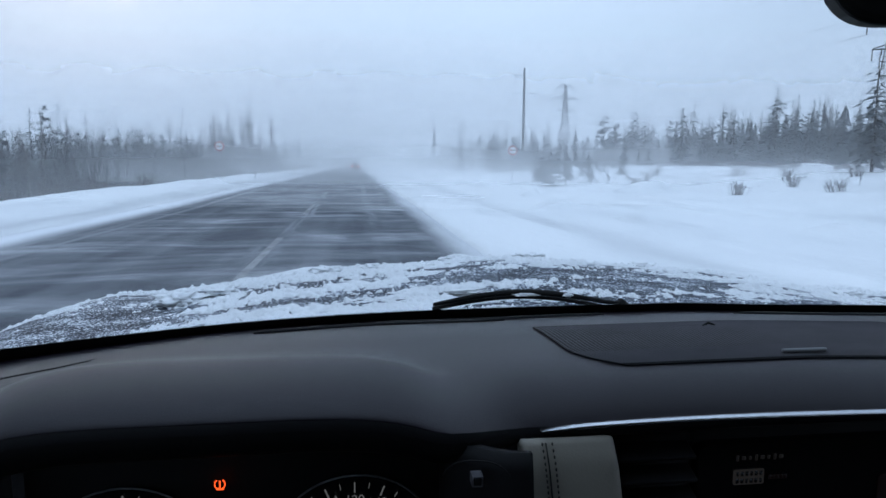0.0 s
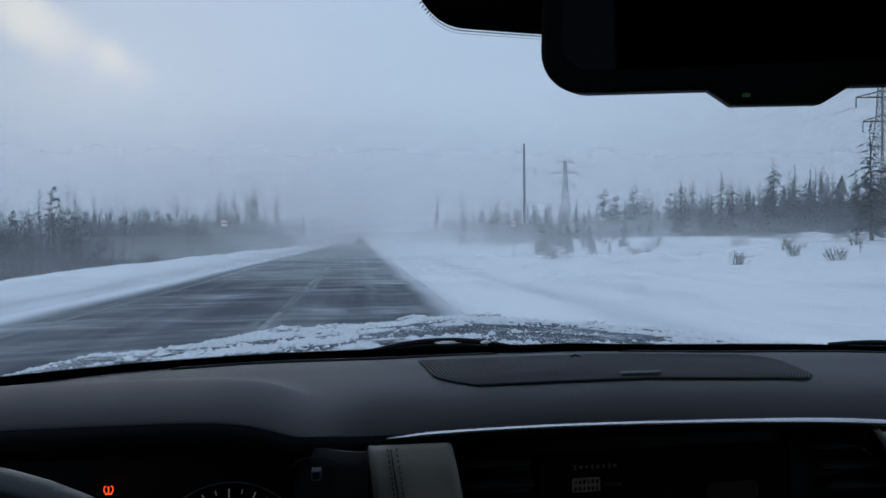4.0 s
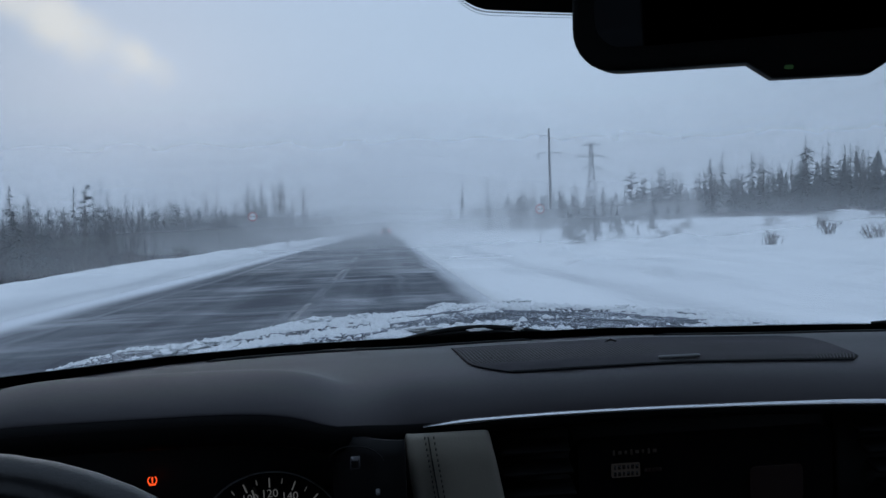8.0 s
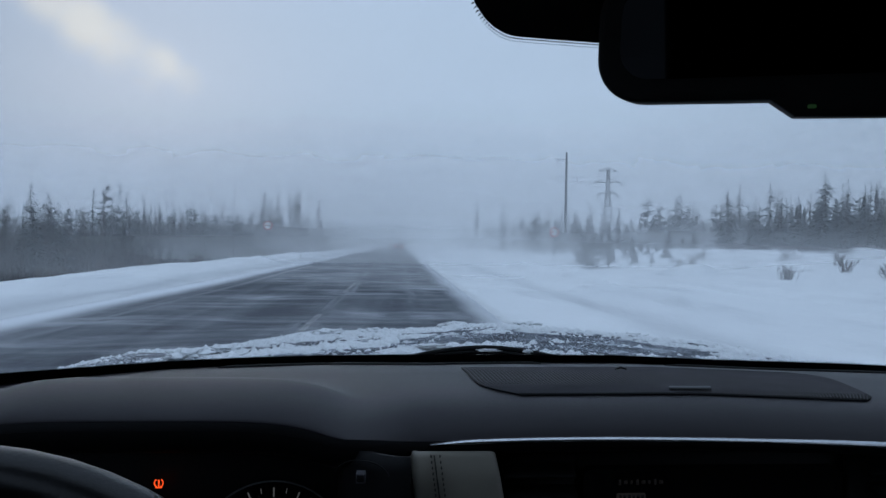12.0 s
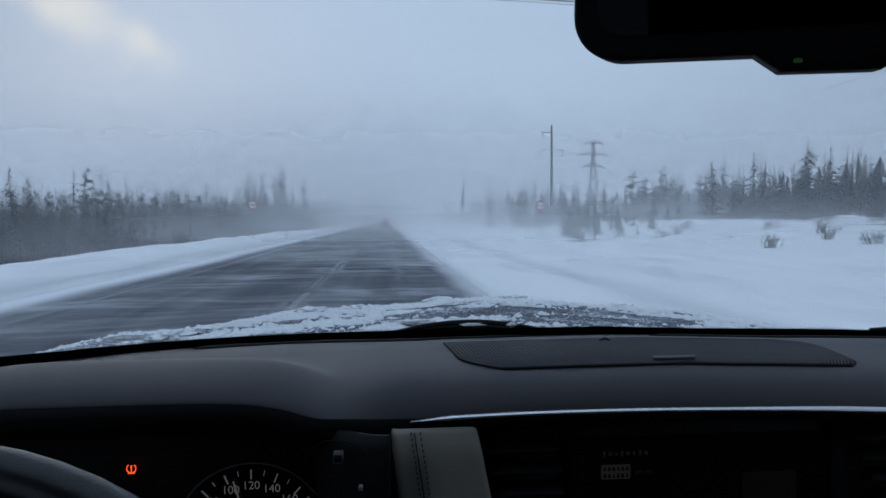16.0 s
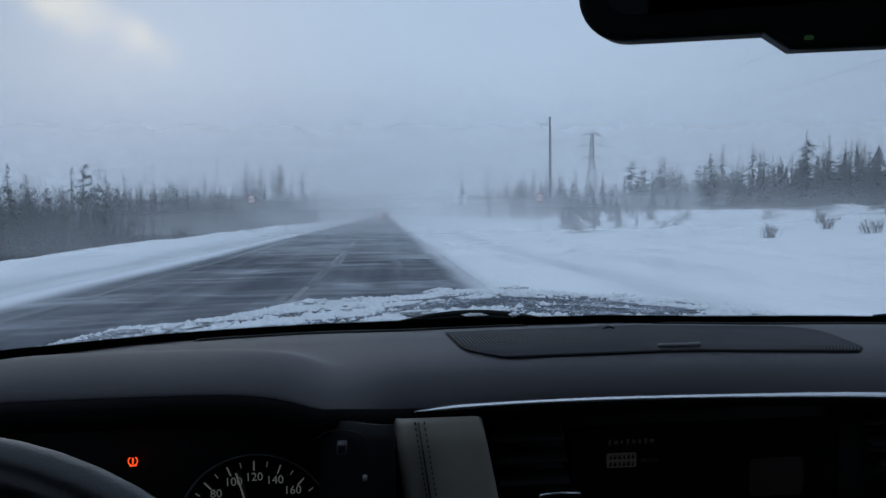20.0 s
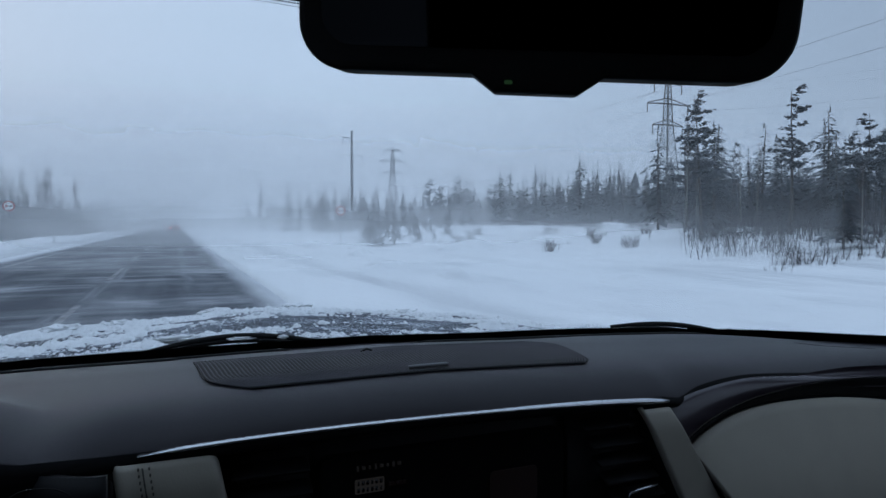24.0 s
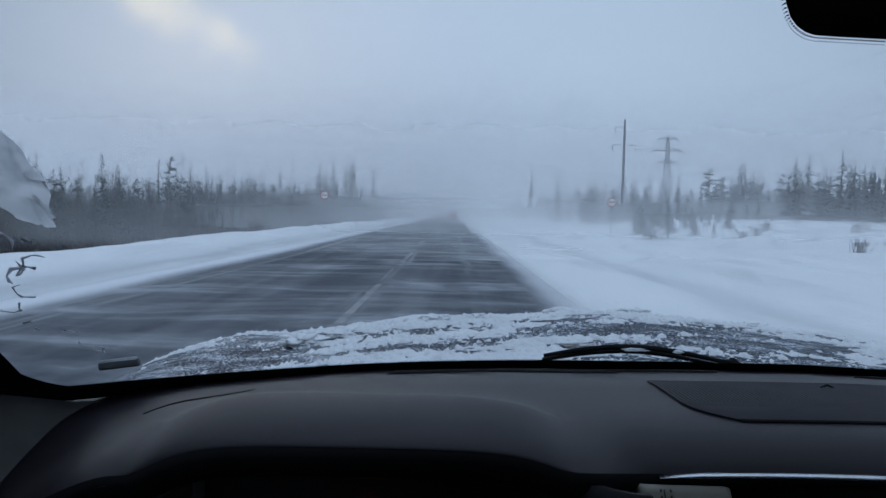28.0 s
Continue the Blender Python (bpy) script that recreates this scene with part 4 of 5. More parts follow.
# the fringe of fine dots above the lower border
bv, bf = [], []
for row in range(2):
    for i in range(620):
        p = glass_at(-0.745 + (i + 0.5 * row) * 0.0024, 0.0392 + 0.0028 * row) + N_IN
        s = 0.0008 - 0.0003 * row
        for k in range(6):
            w = k * math.pi / 3
            bv.append(p + Vector((math.cos(w) * s, -0.8 * math.sin(w) * s, 0.55 * math.sin(w) * s)))
        bf.append(tuple(range(len(bv) - 6, len(bv))))
raw("border_dots", bv, bf, RUBBER, glass)["kind"] = "stuff"
# ice frozen to the outside of the glass by the pillar
rng = random.Random(4)
OUT = Vector((0, 0.007, 0.009))


def ice_patch(outline, label):
    """A thin crust with a ragged rim, thicker in the middle."""
    ring = []
    n = len(outline)
    for k in range(n):
        (xa, va), (xb, vb) = outline[k], outline[(k + 1) % n]
        for q in range(5):
            u = q / 5
            ring.append((xa + (xb - xa) * u + rng.gauss(0, 0.0012), va + (vb - va) * u + rng.gauss(0, 0.003)))
    cx, cv = sum(p[0] for p in ring) / len(ring), sum(p[1] for p in ring) / len(ring)
    v, f = [], []
    for s, up in ((1.0, 0.0), (0.8, 0.5), (0.4, 0.8)):
        for x, w in ring:
            v.append(glass_at(cx + (x - cx) * s, cv + (w - cv) * s) + OUT * (1 + up * rng.uniform(0.2, 0.5)))
    m = len(ring)
    for r in range(2):
        for k in range(m):
            l = (k + 1) % m
            f.append((r * m + k, r * m + l, (r + 1) * m + l, (r + 1) * m + k))
    f.append(tuple(2 * m + k for k in range(m)))
    return tagged(raw("ice_crust", v, f, ICE), label, "ice", group="ice on the windscreen edge")


ice_patch([(-0.668, 0.44), (-0.664, 0.40), (-0.662, 0.375), (-0.671, 0.338), (-0.676, 0.318), (-0.690, 0.325), (-0.700, 0.36), (-0.712, 0.44)], "cloudy white ice frozen along the windscreen edge")
# frozen trickles: thin bent beads
for x, w, s in ((-0.704, 0.285, 0.012), (-0.700, 0.262, 0.009), (-0.712, 0.238, 0.013), (-0.720, 0.215, 0.008), (-0.739, 0.165, 0.008), (-0.728, 0.142, 0.006), (-0.715, 0.120, 0.006), (-0.706, 0.098, 0.005), (-0.700, 0.080, 0.004), (-0.694, 0.074, 0.004), (-0.724, 0.262, 0.012), (-0.716, 0.300, 0.011), (-0.732, 0.228, 0.010), (-0.741, 0.190, 0.009)):
    s *= 1.35
    a = rng.uniform(0, 6.28)
    pts = []
    for k in range(7):
        pts.append(glass_at(x + s * 0.8 * math.cos(a) + rng.gauss(0, s * 0.05), w + 1.2 * s * math.sin(a)) + OUT)
        a += rng.uniform(-0.4, 1.1)
    tagged(tube("ice_bead", pts, [s * 0.05 * q for q in (0.3, 1.6, 0.7, 1.9, 0.8, 1.5, 0.2)], ICE, sides=6), "thin bent bead of frozen water on the glass", "ice", group="frozen beads on the windscreen")
tip = part("wiper_tip", box((0.040, 0.006, 0.008), (0, 0, 0), 0.002, 2, Matrix.Rotation(radians(-8), 4, "Y")), STEEL, car, "icy grey tip of the driver's wiper")
tip.location = glass_at(-0.692, 0.035) + OUT
part("ice_rim", box((0.036, 0.004, 0.0026), (0, -0.002, 0.0045), 0.001, 1, Matrix.Rotation(radians(-8), 4, "Y")), ICE, tip, "thin ice on the wiper tip")

# roof, pillars and the plain shell that closes the cabin
sheet("roof_lining", 12, 12, lambda u, v: ((-0.72 + 1.44 * u) * (1 + 0.03 * v), 0.075 - 0.05 * (2 * u - 1) ** 2 * (1 - v) - 2.3 * v, 1.955 - 0.03 * (2 * u - 1) ** 2), HEADLINER, car, "pale roof lining", thick=0.03)
for sx in (-1, 1):
    p0, p1 = glass_at(sx * 0.815, -0.05), glass_at(sx * 0.815, 1.0)
    tube("windscreen_pillar", [p0 + Vector((sx * 0.055, 0.02, 0)), (p0 + p1) / 2 + Vector((sx * 0.055, 0, 0)), p1 + Vector((sx * 0.05, 0, 0))], [0.058, 0.056, 0.056], LEATHER, car, "dark trimmed windscreen pillar", sides=10)
    part("door", box((0.10, 2.6, 0.95), (sx * 0.87, -0.80, 0.945), 0.03), CARPAINT, car, "dark door below the side window")
    part("door_trim", box((0.05, 2.5, 0.70), (sx * 0.80, -0.85, 1.03), 0.02), LEATHER, car, "dark door trim")
    # out of view at the door mirror, added to darken the dashboard ends
    part("sail_panel", box((0.05, 0.38, 0.26), (sx * 0.83, 0.42, 1.50), 0.02), LEATHER, car, "unseen dark trim panel added to shade the dashboard end")
    part("roof_rail", box((0.06, 2.3, 0.06), (sx * 0.74, -1.1, 1.925), 0.02), CARPAINT, car)
    part("door_pillar", box((0.06, 0.12, 0.5), (sx * 0.79, -0.75, 1.68), 0.02), LEATHER, car)
    # unseen and opaque, added to keep the sky out of the inside mirror
    part("dark_rear_glass", box((0.03, 1.5, 0.50), (sx * 0.80, -1.55, 1.68)), SCREEN, car, "unseen opaque panel in place of privacy glass, darkening the mirror")
    part("fender", box((0.16, 1.5, 0.52), (sx * 0.935, 1.28, 0.86), 0.05, 3), CARPAINT, car, "dark fender")
    for y in (1.35, -1.55):
        w = bmesh.new()
        bmesh.ops.create_cone(w, cap_ends=True, segments=28, radius1=0.40, radius2=0.40, depth=0.26)
        bmesh.ops.bevel(w, geom=[e for e in w.edges if len(e.link_faces) == 2 and e.calc_face_angle(0) > 1], offset=0.03, segments=2, affect="EDGES")
        bmesh.ops.transform(w, matrix=pose(sx * 0.82, y, 0.40, 0, 90), verts=w.verts)
        part("wheel", w, RUBBER, car)
CURVE = ((-0.815, 0.42), (-0.812, 0.24), (-0.800, 0.11), (-0.775, 0.045), (-0.730, 0.004), (-0.660, -0.016), (-0.600, -0.030))


def pillar_trim(u, v):
    k = min(int(u * 6), 5)
    w = u * 6 - k
    x, g = (CURVE[k][q] + (CURVE[k + 1][q] - CURVE[k][q]) * w for q in (0, 1))
    fade = 1 - smooth01(0.70, 1.0, u)
    return glass_at(x, g) + N_IN * 1.5 + Vector((-0.02 * v, -0.13 * v, -0.075 * v * fade - 0.05 * v * v * (1 - fade) - 0.012 * math.sin(math.pi * v)))


sheet("pillar_trim", 36, 10, pillar_trim, TRIM, car, "grey cloth trim at the foot of the pillar")
part("lower_dash", box((0.15, 0.06, 0.26), (-0.665, 0.50, 1.262), 0.01), DARK, car)
part("tailgate", box((1.7, 0.10, 1.5), (0, -2.25, 1.2), 0.03), CARPAINT, car)
part("floor_pan", box((1.62, 4.1, 0.08), (0, -0.15, 0.52)), CARPAINT, car)
part("bulkhead", box((1.60, 0.06, 0.80), (0, 0.80, 0.96)), DARK, car)
part("front_end", box((1.7, 0.12, 0.62), (0, 2.02, 0.92), 0.04), CARPAINT, car)


# bonnet with its gentle crown
def bonnet_z(x, y):
    z = 1.424 - 0.0975 * min(abs(x), 0.74) ** 1.36 - (tilt(x) * 0.6 if x > 0 else 0.0)
    z -= 0.26 * max(0.0, y - 1.28) ** 2 + 0.9 * max(0.0, y - 1.85) ** 2
    z -= 0.8 * max(0.0, abs(x) - 0.82) ** 1.6
    z += 0.008 * math.exp(-((abs(x) - 0.46) / 0.10) ** 2)
    z -= 0.03 * smooth01(0.98, 0.84, y)
    return z


bonnet = sheet("bonnet", 90, 60, lambda u, v: (lambda x, y: (x, y, bonnet_z(x, y)))(-0.99 + 1.98 * u, 0.84 + 1.24 * v - 0.14 * (2 * u - 1) ** 2 * (1 - v)), PAINT, car, "dark bonnet dusted with powder snow", thick=0.01)
cowl = sheet("cowl", 60, 6, lambda u, v: (lambda x: glass_base(x) + Vector((0, 0.005 + 0.13 * v, -0.022 - 0.03 * math.sin(math.pi * v) - 0.01)))(-0.80 + 1.6 * u), RUBBER, car, "black plastic cowl below the glass")


def wiper(x0, x1, y0, y1, z0, bow):
    pts, rad = [], []
    for k in range(15):
        u = k / 14
        pts.append((x0 + (x1 - x0) * u, y0 + (y1 - y0) * u, z0 + bow * math.sin(math.pi * min(1, u * 1.05)) - tilt(x0 + (x1 - x0) * u)))
        rad.append(0.0024 + 0.0016 * math.sin(math.pi * u))
    w = tube("wiper", pts, rad, RUBBER, car, "black wiper arm")
    tube("wiper_blade", [(p[0], p[1] + 0.01, p[2] - 0.008) for p in pts], 0.003, RUBBER, w, sides=6)
    tube("wiper_knuckle", [pts[-1], (pts[-1][0] + 0.03, pts[-1][1] + 0.01, pts[-1][2] - 0.02)], 0.007, RUBBER, w)


wiper(-0.245, 0.000, 0.930, 0.905, 1.4390, 0.015)
wiper(0.425, 0.590, 0.865, 0.79, 1.4580, 0.008)


# snow lying on the bonnet: wind-carved lumps, thin to nothing between
def snow_depth(x, y):
    warp = 0.05 * noise.noise(Vector((x * 9, y * 9, 4)))
    n = noise.fractal(Vector((x * 4.6 + warp * 20, y * 15.0, 0.3)), 0.6, 2.2, 8)
    n2 = noise.noise(Vector((x * 60, y * 80, 2.0))) + 0.9 * noise.noise(Vector((x * 150, y * 170, 6.0)))
    cover = -0.085 - 0.05 * smooth01(1.34, 1.15, y) + 0.17 * math.exp(-((y - 1.52) / 0.13) ** 2) + 0.10 * math.exp(-((y - 1.08) / 0.07) ** 2)
    cover -= 0.17 * math.exp(-((x - 0.16) / 0.16) ** 2) * smooth01(1.50, 1.38, y)
    cover += 0.09 * math.exp(-((x + 0.40) / 0.28) ** 2)
    cover -= 0.24 * smooth01(-0.48, -0.80, x)
    d = n * 0.46 + cover + 0.02 + n2 * 0.34
    return 0.0004 + 0.015 * min(1.2, d) ** 0.9 if d > 0 else -0.004


NX, NY = 640, 300
xs, ys = np.linspace(-0.98, 0.98, NX), np.linspace(0.92, 1.80, NY)
hv = []
dep = np.zeros((NY, NX))
for j, y in enumerate(ys):
    for i, x in enumerate(xs):
        d = snow_depth(x, y)
        dep[j, i] = d
        hv.append((x, y, bonnet_z(x, y) + d + (0.004 * noise.fractal(Vector((x * 75, y * 75, 5)), 0.7, 2.2, 3) if d > 0.004 else 0)))
hf = []
for j in range(NY - 1):
    for i in range(NX - 1):
        if dep[j:j + 2, i:i + 2].max() > 0:
            hf.append((j * NX + i, j * NX + i + 1, j * NX + NX + i + 1, j * NX + NX + i))
tagged(raw("snow_on_bonnet", hv, hf, SNOWLUMP), "wind-carved white snow lying on the bonnet", "snow", kind="stuff")


def lump(at, size, seed, name="snow_clump"):
    bm = bmesh.new()
    bmesh.ops.create_icosphere(bm, subdivisions=4, radius=1.0)
    for v in bm.verts:
        k = 1 + 0.6 * noise.fractal(v.co * 2.2 + Vector((seed, 0, 0)), 0.7, 2.1, 5)
        v.co = Vector((v.co.x * size[0] * k, v.co.y * size[1] * k, v.co.z * size[2] * k))
    bmesh.ops.translate(bm, vec=at, verts=bm.verts)
    return tagged(part(name, bm, SNOWLUMP), "small clump of white snow on the bonnet edge", "snow")


for n, (x, y, s) in enumerate(((-0.66, 1.30, 0.020), (-0.60, 1.34, 0.014), (-0.40, 1.44, 0.016), (-0.12, 1.56, 0.016), (0.06, 1.58, 0.018), (0.30, 1.50, 0.014), (0.66, 1.30, 0.014), (-0.31, 1.50, 0.013))):
    lump((x, y, bonnet_z(x, y) + s * 0.4), (s * 1.9, s * 1.5, s * 0.55), n * 3.7)
lump((-0.200, 0.938, 1.4510), (0.024, 0.008, 0.0045), 31, "snow_clump")
lump((-0.124, 0.915, 1.4512), (0.016, 0.006, 0.0022), 37, "snow_clump")
lump((-0.072, 0.900, 1.4520), (0.006, 0.004, 0.0024), 41, "snow_clump")


# ---------------------------------------------------------------- the land
def ground_z(x, y):
    n = 0.5 * noise.noise(Vector((x * 0.05, y * 0.03, 0))) + 0.22 * noise.noise(Vector((x * 0.17, y * 0.11, 3)))
    f = 0.09 * noise.fractal(Vector((x * 0.5, y * 0.3, 7)), 1.0, 2.0, 4)
    if x < 1.9 and x > -8.05:
        return -0.06
    if x >= 1.9:
        z = 0.07 * smooth01(1.9, 2.6, x) - 0.045 * smooth01(4.2, 4.8, x) * smooth01(6.0, 5.4, x)
        z += 0.16 * smooth01(5.6, 8.0, x) - 0.55 * smooth01(9.0, 14.0, x) + 1.75 * smooth01(15.0, 45.0, x) + 0.9 * smooth01(45.0, 110.0, x)
        z += 15.0 * smooth01(130.0, 420.0, x) * smooth01(-100, 250, y)
        amp = smooth01(5.8, 16.0, x)
    else:
        z = 0.05 * smooth01(-8.05, -8.5, x) + 0.27 * smooth01(-8.5, -10.8, x) - 0.95 * smooth01(-11.8, -16.5, x) + 0.8 * smooth01(-30, -90, x)
        amp = smooth01(-8.5, -13.0, x)
    far = 1 - smooth01(250, 600, abs(x))
    return z + (n * amp + f * (0.25 + 0.75 * amp)) * far


def axis(stops):
    out = []
    for a, b, step in stops:
        out += list(np.arange(a, b, step))
    return out + [stops[-1][1]]


GX = axis([(-1500, -300, 150), (-300, -60, 20), (-60, -16, 2.2), (-16, -8.05, 0.45), (-8.05, 1.9, 9.95), (1.9, 18, 0.4), (18, 60, 2.1), (60, 300, 16), (300, 1500, 150)])
GY = axis([(-300, -20, 70), (-20, 4, 4), (4, 60, 0.8), (60, 160, 4), (160, 600, 20), (600, 4000, 425)])
gv = [(x, y, ground_z(x, y)) for y in GY for x in GX]
nx = len(GX)
gf = [(j * nx + i, j * nx + i + 1, j * nx + nx + i + 1, j * nx + nx + i) for j in range(len(GY) - 1) for i in range(nx - 1)]
tagged(raw("ground", gv, gf, FIELD), "white wind-packed snow fields and verges", "ground", kind="structure")

# the road, slightly cambered, in strips so that its surface stays a slab
road = sheet("road", 24, 160, lambda u, v: (-8.05 + 9.95 * u, -60 + 900 * v ** 1.6, 0.004 + 0.05 * math.sin(math.pi * u)), ROAD, None, "", thick=0.03)
tagged(road, "dark two-lane asphalt road streaked with drifting snow", "road", kind="structure")


def road_top(x):
    return 0.004 + 0.05 * math.sin(math.pi * (x + 8.05) / 9.95)


def stripe(x, y0, y1, w, label):
    ob = sheet("lane_marking", 1, max(2, int((y1 - y0) / 4)), lambda u, v: (x - w / 2 + w * u, y0 + (y1 - y0) * v, road_top(x) + 0.004), LINEPAINT)
    return tagged(ob, label, "road marking", kind="structure")


for k in range(26):
    y = 9.0 + k * 11.5
    tagged(stripe(-1.95, y, y + 5.2, 0.13, "worn white centre dash on the asphalt"), group="centre dashes")
stripe(-1.95, 60, 420, 0.12, "worn white centre line on the asphalt")


def drift(x, y, sx, sy, h, seed, label="low snow drift on the verge"):
    def fn(u, v):
        a, b = u * 2 - 1, v * 2 - 1
        r = math.sqrt(a * a + b * b)
        n = 1 + 0.5 * noise.fractal(Vector((a * 2 + seed, b * 2, 0)), 1.0, 2.0, 3)
        px, py = x + a * sx, y + b * sy
        return (px, py, ground_z(px, py) - 0.05 + h * n * (0.5 + 0.5 * math.cos(math.pi * min(1.0, r))))
    return tagged(sheet("snow_drift", 20, 20, fn, FIELD), label, "snow drift")


rng = random.Random(11)
for k in range(26):
    drift(rng.uniform(6.5, 11.5), 8 + k * 4.5 + rng.uniform(-1, 1), rng.uniform(0.5, 1.2), rng.uniform(1.0, 2.6), rng.uniform(0.12, 0.3), k * 5.1)
for k in range(12):
    drift(rng.uniform(-11.0, -8.8), 12 + k * 9, rng.uniform(0.8, 1.4), rng.uniform(2, 4.0), rng.uniform(0.12, 0.28), 70 + k * 4.3)
drift(30, 92, 5.0, 3.5, 0.8, 3.0, "large rounded snow mound by the pole")
drift(48, 66, 5.5, 3.5, 0.6, 9.0, "large rounded snow mound in the field")
drift(20, 44, 3.0, 3.0, 0.8, 14.0, "rounded snow mound in the field")
drift(-24, 52, 4.0, 4.0, 1.0, 19.0, "rounded snow mound before the trees")


# ---------------------------------------------------------------- trees
def spruce_mesh(seed, h, width, density):
    """Verts, faces of a crown: drooping branch sprays in whorls, ragged outline."""
    r = random.Random(seed)
    v, f = [], []
    z = h * r.uniform(0.06, 0.14)
    while z < h * 0.985:
        k = 1 - z / h
        reach = width * (k ** 0.8) * r.uniform(0.65, 1.15) + 0.05
        for _ in range(max(3, int(density * (0.5 + k)))):
            if r.random() < 0.12:
                continue
            a = r.uniform(0, 2 * math.pi)
            l = reach * r.uniform(0.55, 1.2)
            droop = r.uniform(0.15, 0.5)
            d = Vector((math.cos(a), math.sin(a), 0))
            s = Vector((-d.y, d.x, 0))
            # sprays fan out along the branch
            for q in range(5):
                u = 0.10 + 0.90 * q / 4
                c = d * l * u + Vector((0, 0, z - droop * l * u * u + 0.10 * l * u))
                w = r.uniform(-1.0, 1.0) * (1 - 0.5 * u)
                e = d * math.cos(w) + s * math.sin(w)
                g = Vector((-e.y, e.x, 0))
                m = l * r.uniform(0.26, 0.46) + 0.05
                k2 = m * r.uniform(0.22, 0.38)
                base = len(v)
                v += [c - e * m * 0.3, c + e * m * 0.3 + g * k2 - Vector((0, 0, k2 * 0.8)), c + e * m - Vector((0, 0, m * r.uniform(0.1, 0.6))), c + e * m * 0.3 - g * k2 - Vector((0, 0, k2 * 0.8))]
                f += [(base, base + 1, base + 2), (base, base + 2, base + 3)]
        z += h * r.uniform(0.019, 0.035)
    v.append(Vector((0, 0, h)))
    a = len(v) - 1
    v += [Vector((0.06, 0, h * 0.93)), Vector((-0.04, 0.05, h * 0.93)), Vector((-0.04, -0.05, h * 0.93))]
    f += [(a, a + 1, a + 2), (a, a + 2, a + 3), (a, a + 3, a + 1)]
    return v, f


def pine_mesh(seed, h, width):
    """A pine: limbs with flat needle tufts high on a bare stem."""
    r = random.Random(seed)
    v, f = [], []
    z0 = h * r.uniform(0.22, 0.40)
    for _ in range(44):
        z = r.uniform(z0, h * 0.98)
        k = (z - z0) / (h - z0)
        l = width * (0.16 + 0.84 * (1 - k) ** 0.7 * min(1, 0.45 + 2 * k)) * r.uniform(0.45, 1.15)
        a = r.uniform(0, 2 * math.pi)
        d = Vector((math.cos(a), math.sin(a), r.uniform(0.05, 0.35)))
        for _ in range(18):
            t = r.uniform(0.15, 1.05)
            c = d * l * t + Vector((0, 0, z)) + Vector((r.gauss(0, 0.14), r.gauss(0, 0.14), r.gauss(0, 0.06))) * l
            s = l * r.uniform(0.08, 0.17) + 0.03
            b = len(v)
            up = Vector((r.uniform(-0.4, 0.4), r.uniform(-0.4, 0.4), 1)).normalized()
            e1 = up.orthogonal().normalized()
            e2 = up.cross(e1)
            for q in range(4):
                w = q * math.pi / 2 + r.uniform(-0.4, 0.4)
                v.append(c + (e1 * math.cos(w) + e2 * math.sin(w)) * s * r.uniform(0.6, 1.3))
            v.append(c + up * s * 0.6)
            f += [(b + q, b + (q + 1) % 4, b + 4) for q in range(4)]
    return v, f


def limb(v, f, a, b, ra, rb, sides=4):
    tv, tf = tube_data([a, b], [ra, rb], sides)
    o = len(v)
    v += tv
    f += [tuple(i + o for i in q) for q in tf[:sides]]


def wisp(v, f, a, b, w, r):
    """A hair-thin twig: a narrow sliver from a to b."""
    e = r.uniform(0, 3.14)
    o = Vector((math.cos(e) * w, math.sin(e) * w, 0))
    k = len(v)
    v += [a - o, a + o, b]
    f.append((k, k + 1, k + 2))


def birch_twigs(seed, h, width):
    """The bare crown of a birch: steep limbs that break up into a haze of fine twigs."""
    r = random.Random(seed)
    v, f = [], []
    for _ in range(46):
        z = h * (0.26 + 0.70 * r.random() ** 0.8)
        k = 1 - z / h
        a = r.uniform(0, 2 * math.pi)
        l = width * (0.30 + 0.95 * k) * r.uniform(0.5, 1.1)
        p0 = Vector((0, 0, z))
        out = r.uniform(0.25, 0.6)
        p1 = p0 + Vector((math.cos(a) * l * out, math.sin(a) * l * out, l * r.uniform(0.35, 1.0)))
        limb(v, f, p0, p1, 0.006 + 0.012 * k, 0.004, 3)
        for _ in range(11):
            q0 = p0.lerp(p1, r.uniform(0.2, 1.0))
            b = a + r.uniform(-1.3, 1.3)
            m = l * r.uniform(0.25, 0.55)
            q1 = q0 + Vector((math.cos(b) * m * 0.5, math.sin(b) * m * 0.5, m * r.uniform(0.4, 1.0)))
            wisp(v, f, q0, q1, 0.007, r)
            for _ in range(4):
                s0 = q0.lerp(q1, r.uniform(0.2, 1))
                wisp(v, f, s0, s0 + Vector((r.gauss(0, 0.26), r.gauss(0, 0.26), r.uniform(0.0, 0.5))) * m, 0.005, r)
    return v, f


def stem(h, r0, lean, seed, sides=7):
    r = random.Random(seed)
    pts, rad = [], []
    for k in range(6):
        u = k / 5
        pts.append((lean * u * u * h * 0.04 + r.uniform(-0.02, 0.02) * h * 0.2 * u, r.uniform(-0.02, 0.02) * h * 0.2 * u, -0.4 + (h + 0.4) * u))
        rad.append(r0 * (1 - 0.9 * u))
    pts[0] = (0, 0, -0.4)
    return tube_data(pts, rad, sides)


PARK = (0, -260, -60)


